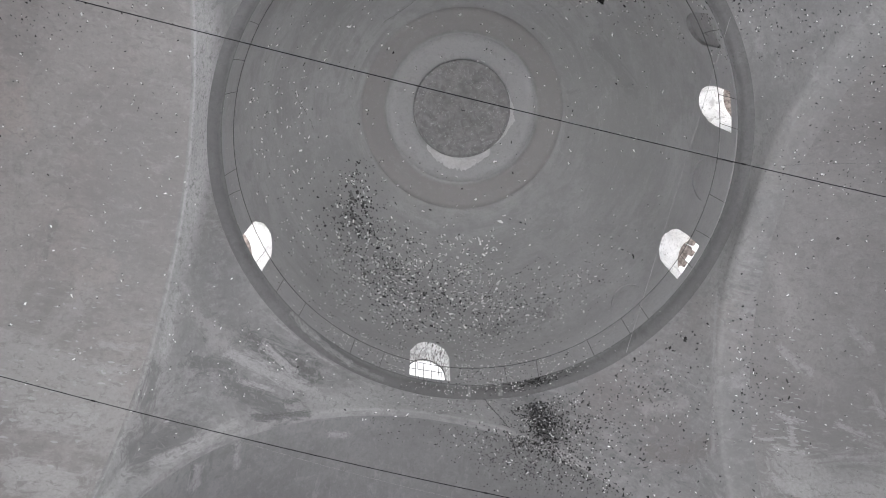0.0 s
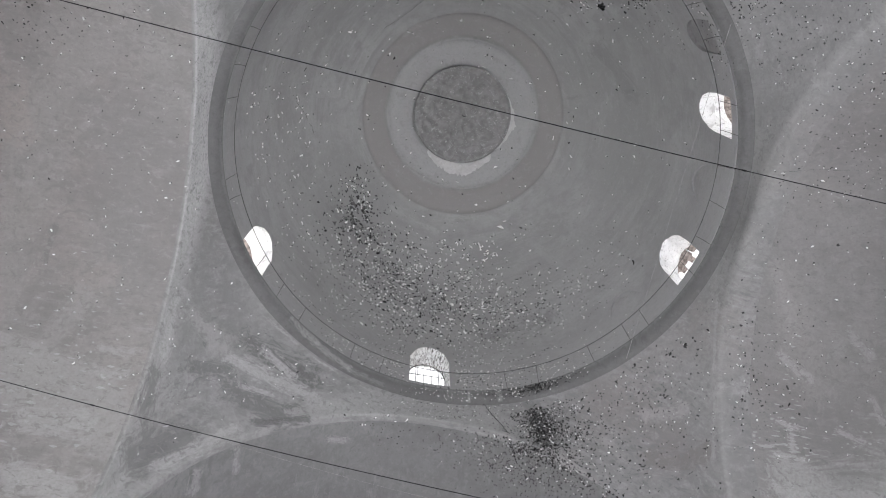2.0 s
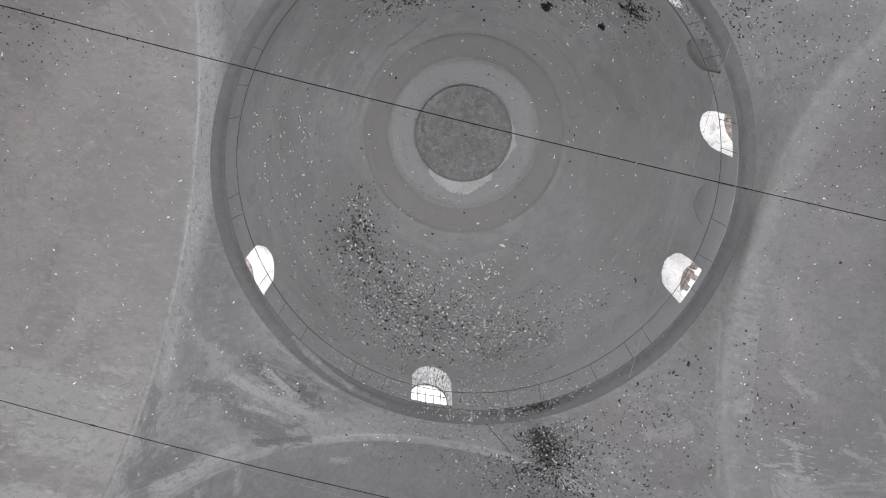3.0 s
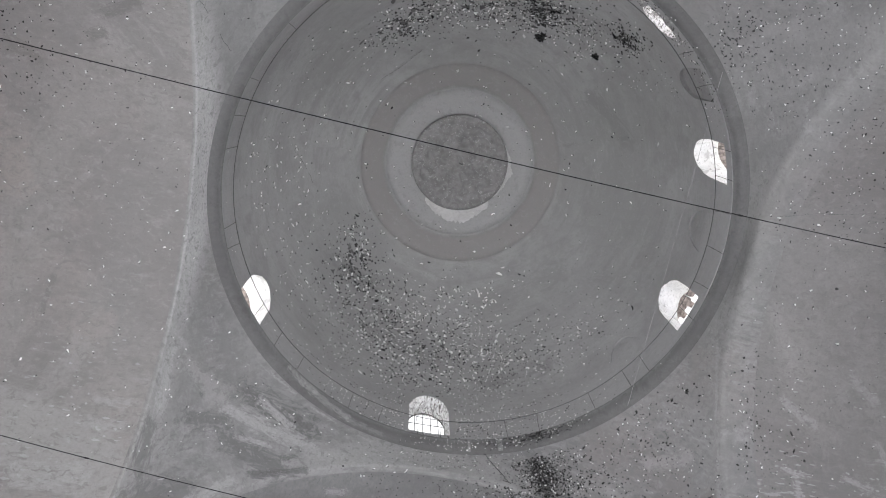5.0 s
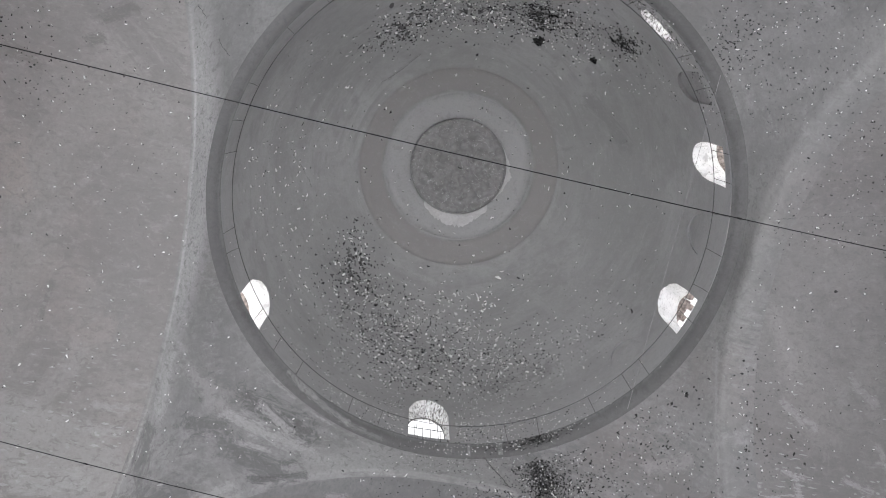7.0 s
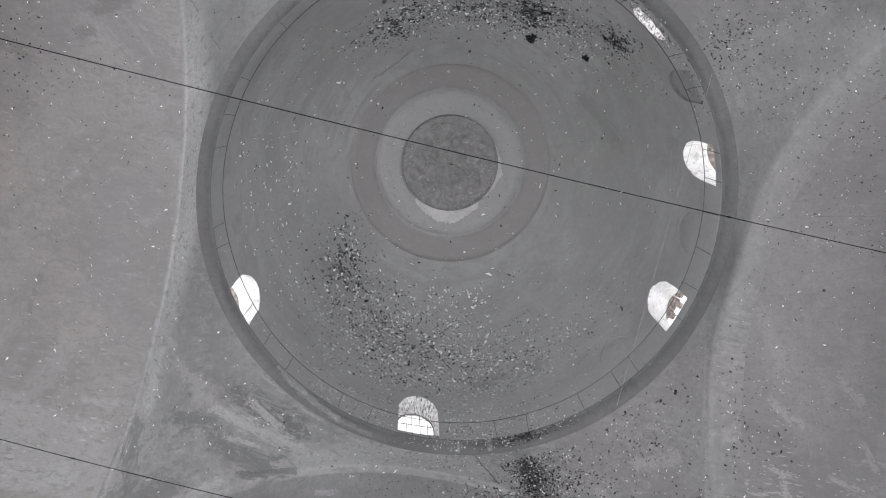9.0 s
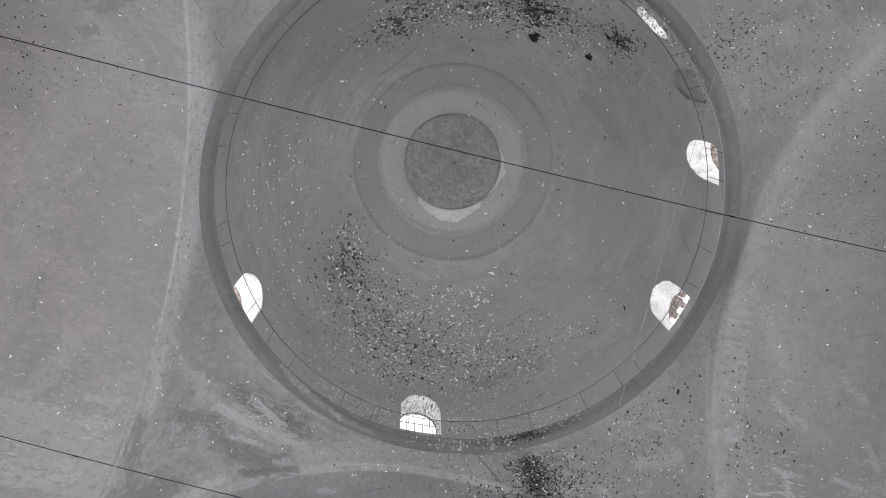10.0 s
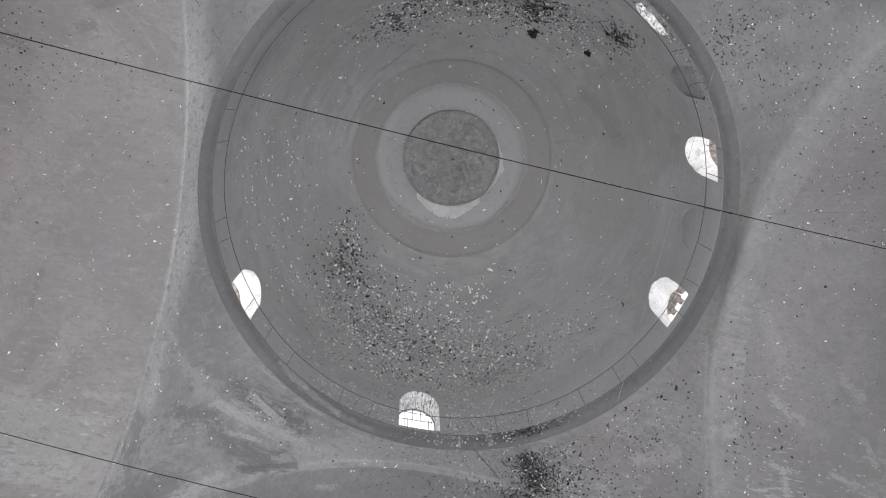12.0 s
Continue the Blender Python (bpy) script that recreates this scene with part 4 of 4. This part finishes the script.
scatter_drum(white, 100, -58, 16, 0.03, 0.9, 0.006, 0.015, 0.014)
scatter_drum(white, 260, 92, 20, 0.25, 1.3, 0.006, 0.014, 0.016)
scatter_drum(dark, 240, 92, 20, 0.25, 1.3, 0.005, 0.013, 0.006)
scatter_drum(white, 260, 92, 21, 0.9, 2.2, 0.006, 0.014, 0.016)
scatter_drum(dark, 270, 92, 21, 0.9, 2.2, 0.005, 0.014, 0.006)
scatter_drum(white, 80, 88, 14, 0.005, 0.2, 0.006, 0.013, 0.012)
scatter_drum(dark, 90, 86, 14, 0.005, 0.2, 0.005, 0.013, 0.006)
scatter_drum(dark, 130, 80, 9, -0.45, -0.02, 0.005, 0.012, 0.006)
scatter_drum(white, 70, 82, 10, -0.45, -0.02, 0.005, 0.011, 0.012)
scatter_drum(white, 50, 150, 30, 0.03, 1.0, 0.006, 0.015, 0.012)
# pendentive and vault below the drum
scatter(dark, 700, blob(1.80, 4.06, 0.32, 0.16), 0.005, 0.012, 0.006)
scatter(white, 90, blob(1.85, 4.05, 0.35, 0.2), 0.006, 0.012, 0.016)
scatter(dark, 420, blob(1.82, 4.02, 0.13, 0.09), 0.006, 0.013, 0.006)
scatter(dark, 560, blob(1.5, 4.55, 0.6, 0.32), 0.004, 0.011, 0.006)
scatter(white, 80, blob(1.5, 4.5, 0.55, 0.3), 0.005, 0.010, 0.016)
scatter(dark, 520, blob(2.3, 3.95, 0.6, 0.3), 0.005, 0.014, 0.006)
scatter(white, 90, blob(2.4, 3.9, 0.6, 0.3), 0.005, 0.011, 0.016)
scatter(dark, 190, blob(3.5, 3.0, 0.45, 0.5), 0.005, 0.014, 0.006)
scatter(white, 90, blob(3.5, 3.0, 0.45, 0.5), 0.005, 0.011, 0.016)
scatter(dark, 110, blob(4.6, 2.2, 0.5, 0.5), 0.005, 0.014, 0.006)
scatter(white, 50, blob(4.6, 2.3, 0.6, 0.6), 0.005, 0.010, 0.016)
scatter(dark, 60, span(-1.0, 1.0, 4.3, 4.8), 0.004, 0.009, 0.006)
# single darker marks
for x, y, size in ((3.48, 1.72, 0.04), (3.84, 2.215, 0.05), (3.68, 2.445, 0.035), (3.23, 2.83, 0.03), (5.59, 0.11, 0.03), (-2.1, 0.6, 0.026), (-0.3, 2.2, 0.026)):
    for _ in range(3):
        fleck(dark, x + random.uniform(-0.02, 0.02), y + random.uniform(-0.02, 0.02), size * 0.6, 1.6, 0.004)
# far pendentive and right vault
scatter(white, 130, span(2.7, 4.4, -3.9, -2.2), 0.004, 0.010, 0.016)
scatter(dark, 240, span(2.7, 4.4, -3.9, -2.2), 0.004, 0.011, 0.006)
scatter(dark, 90, blob(3.1, -3.1, 0.2, 0.25), 0.005, 0.013, 0.006)
scatter(dark, 210, span(4.1, 6.5, -3.4, -0.5), 0.004, 0.011, 0.006)
scatter(white, 130, span(3.9, 6.5, -3.6, -0.5), 0.005, 0.011, 0.016)
scatter(dark, 70, span(4.1, 7.5, -0.5, 3.8), 0.004, 0.011, 0.006)
scatter(white, 50, span(4.1, 7.5, -0.5, 3.8), 0.005, 0.011, 0.016)
# left vault
scatter(dark, 110, blob(-6.5, -1.5, 0.6, 0.35), 0.005, 0.012, 0.006)
scatter(dark, 60, span(-7.5, -4.1, -2.6, 1.5), 0.004, 0.011, 0.006)
scatter(white, 150, span(-7.5, -4.1, -2.6, 3.6), 0.005, 0.011, 0.016)
scatter(white, 70, span(-4.1, -2.0, 2.0, 4.0), 0.005, 0.010, 0.016)
scatter(dark, 20, span(-4.1, -3.0, -3.4, -1.5), 0.006, 0.014, 0.006)


def dash(bm, x, y, length, width):
    """A pale worn brick face, long along the vault."""
    pts = []
    for dx, dy in ((-1, -0.5), (-0.3, -1.2), (1, -0.6), (1.1, 0.3), (0.2, 1.1), (-0.9, 0.6)):
        px, py = x + dx * length * random.uniform(0.4, 1.5), y + dy * width * random.uniform(0.3, 1.7)
        z = soffit(px, py)
        if z is None:
            return
        pts.append((px, py, z))
    n = Vector((0, -y, ZS - pts[0][2])).normalized() * 0.006
    lo = [bm.verts.new(Vector(p)) for p in pts]
    hi = [bm.verts.new(Vector(p) + n) for p in pts]
    bm.faces.new(hi)
    for k in range(6):
        bm.faces.new((lo[k], lo[(k + 1) % 6], hi[(k + 1) % 6], hi[k]))


bare = bmesh.new()
for count, x, y, sx, sy, lo, hi in (
        (34, 5.15, 2.72, 0.16, 0.16, 0.03, 0.13), (20, 5.25, 3.0, 0.2, 0.06, 0.04, 0.14), (16, 5.2, 2.0, 0.2, 0.3, 0.02, 0.08), (14, 4.75, 2.85, 0.25, 0.15, 0.03, 0.10), (18, 6.1, 2.75, 0.3, 0.10, 0.03, 0.10),
        (10, 6.4, 1.7, 0.2, 0.15, 0.02, 0.07), (60, -5.2, 3.3, 0.5, 0.3, 0.02, 0.10), (30, -5.3, 2.6, 0.6, 0.3, 0.02, 0.08), (16, -5.6, 3.55, 0.3, 0.1, 0.03, 0.12)):
    for _ in range(count):
        dash(bare, random.gauss(x, sx), random.gauss(y, sy), 0.5 * random.uniform(lo, hi), random.uniform(0.004, 0.010))
stuff("bare_patches", bare, M_BARE, "pale worn brick faces showing through the vault plaster")


# ---- cracks ----
def build_crack(points, width):
    """A thin dark crack wandering over the plaster."""
    bm = bmesh.new()
    fine = []
    for p, q in zip(points, points[1:]):
        for k in range(8):
            fine.append([a + (b - a) * k / 8 + random.uniform(-0.012, 0.012) for a, b in zip(p, q)])
    pts = [(p[0], p[1], p[2] if len(p) > 2 else soffit(p[0], p[1])) for p in fine]
    pts = [Vector(p) for p in pts if p[2] is not None]
    tube(bm, pts, width, 5)
    return tagged(part("crack", bm, M_DARK), "thin dark crack in the plaster", "crack", kind="structure")


build_crack([(0.88, 4.03, 12.70), (1.0, 4.07, 12.52), (1.13, 4.10, 12.33), (1.3, 4.145, 12.05)], 0.005)
build_crack([(1.3, 4.2), (1.42, 4.45), (1.5, 4.6)], 0.006)
build_crack([(-3.32, 0.04), (-3.10, 0.38), (-2.89, 0.77)], 0.003)
build_crack([(-4.11, -2.44), (-4.03, -2.24)], 0.0025)
build_crack([(-3.96, -2.02), (-3.86, -1.78)], 0.0025)
build_crack([(-1.9, -1.5), (-1.5, -1.85), (-1.15, -2.25)], 0.003)
build_crack([(4.35, -0.86), (4.84, -1.0), (5.73, -1.15), (6.4, -1.25)], 0.0012)

stuff("paint_flakes", white, M_WHITE, "small curled white paint flakes on the plaster")
stuff("soot_spots", soot, M_SOOT, "faint dark mould smudges among the flecks")
stuff("dark_flecks", dark, M_DARK, "small dark pockmarks and mould flecks, and dark chips as shadows of the flakes")
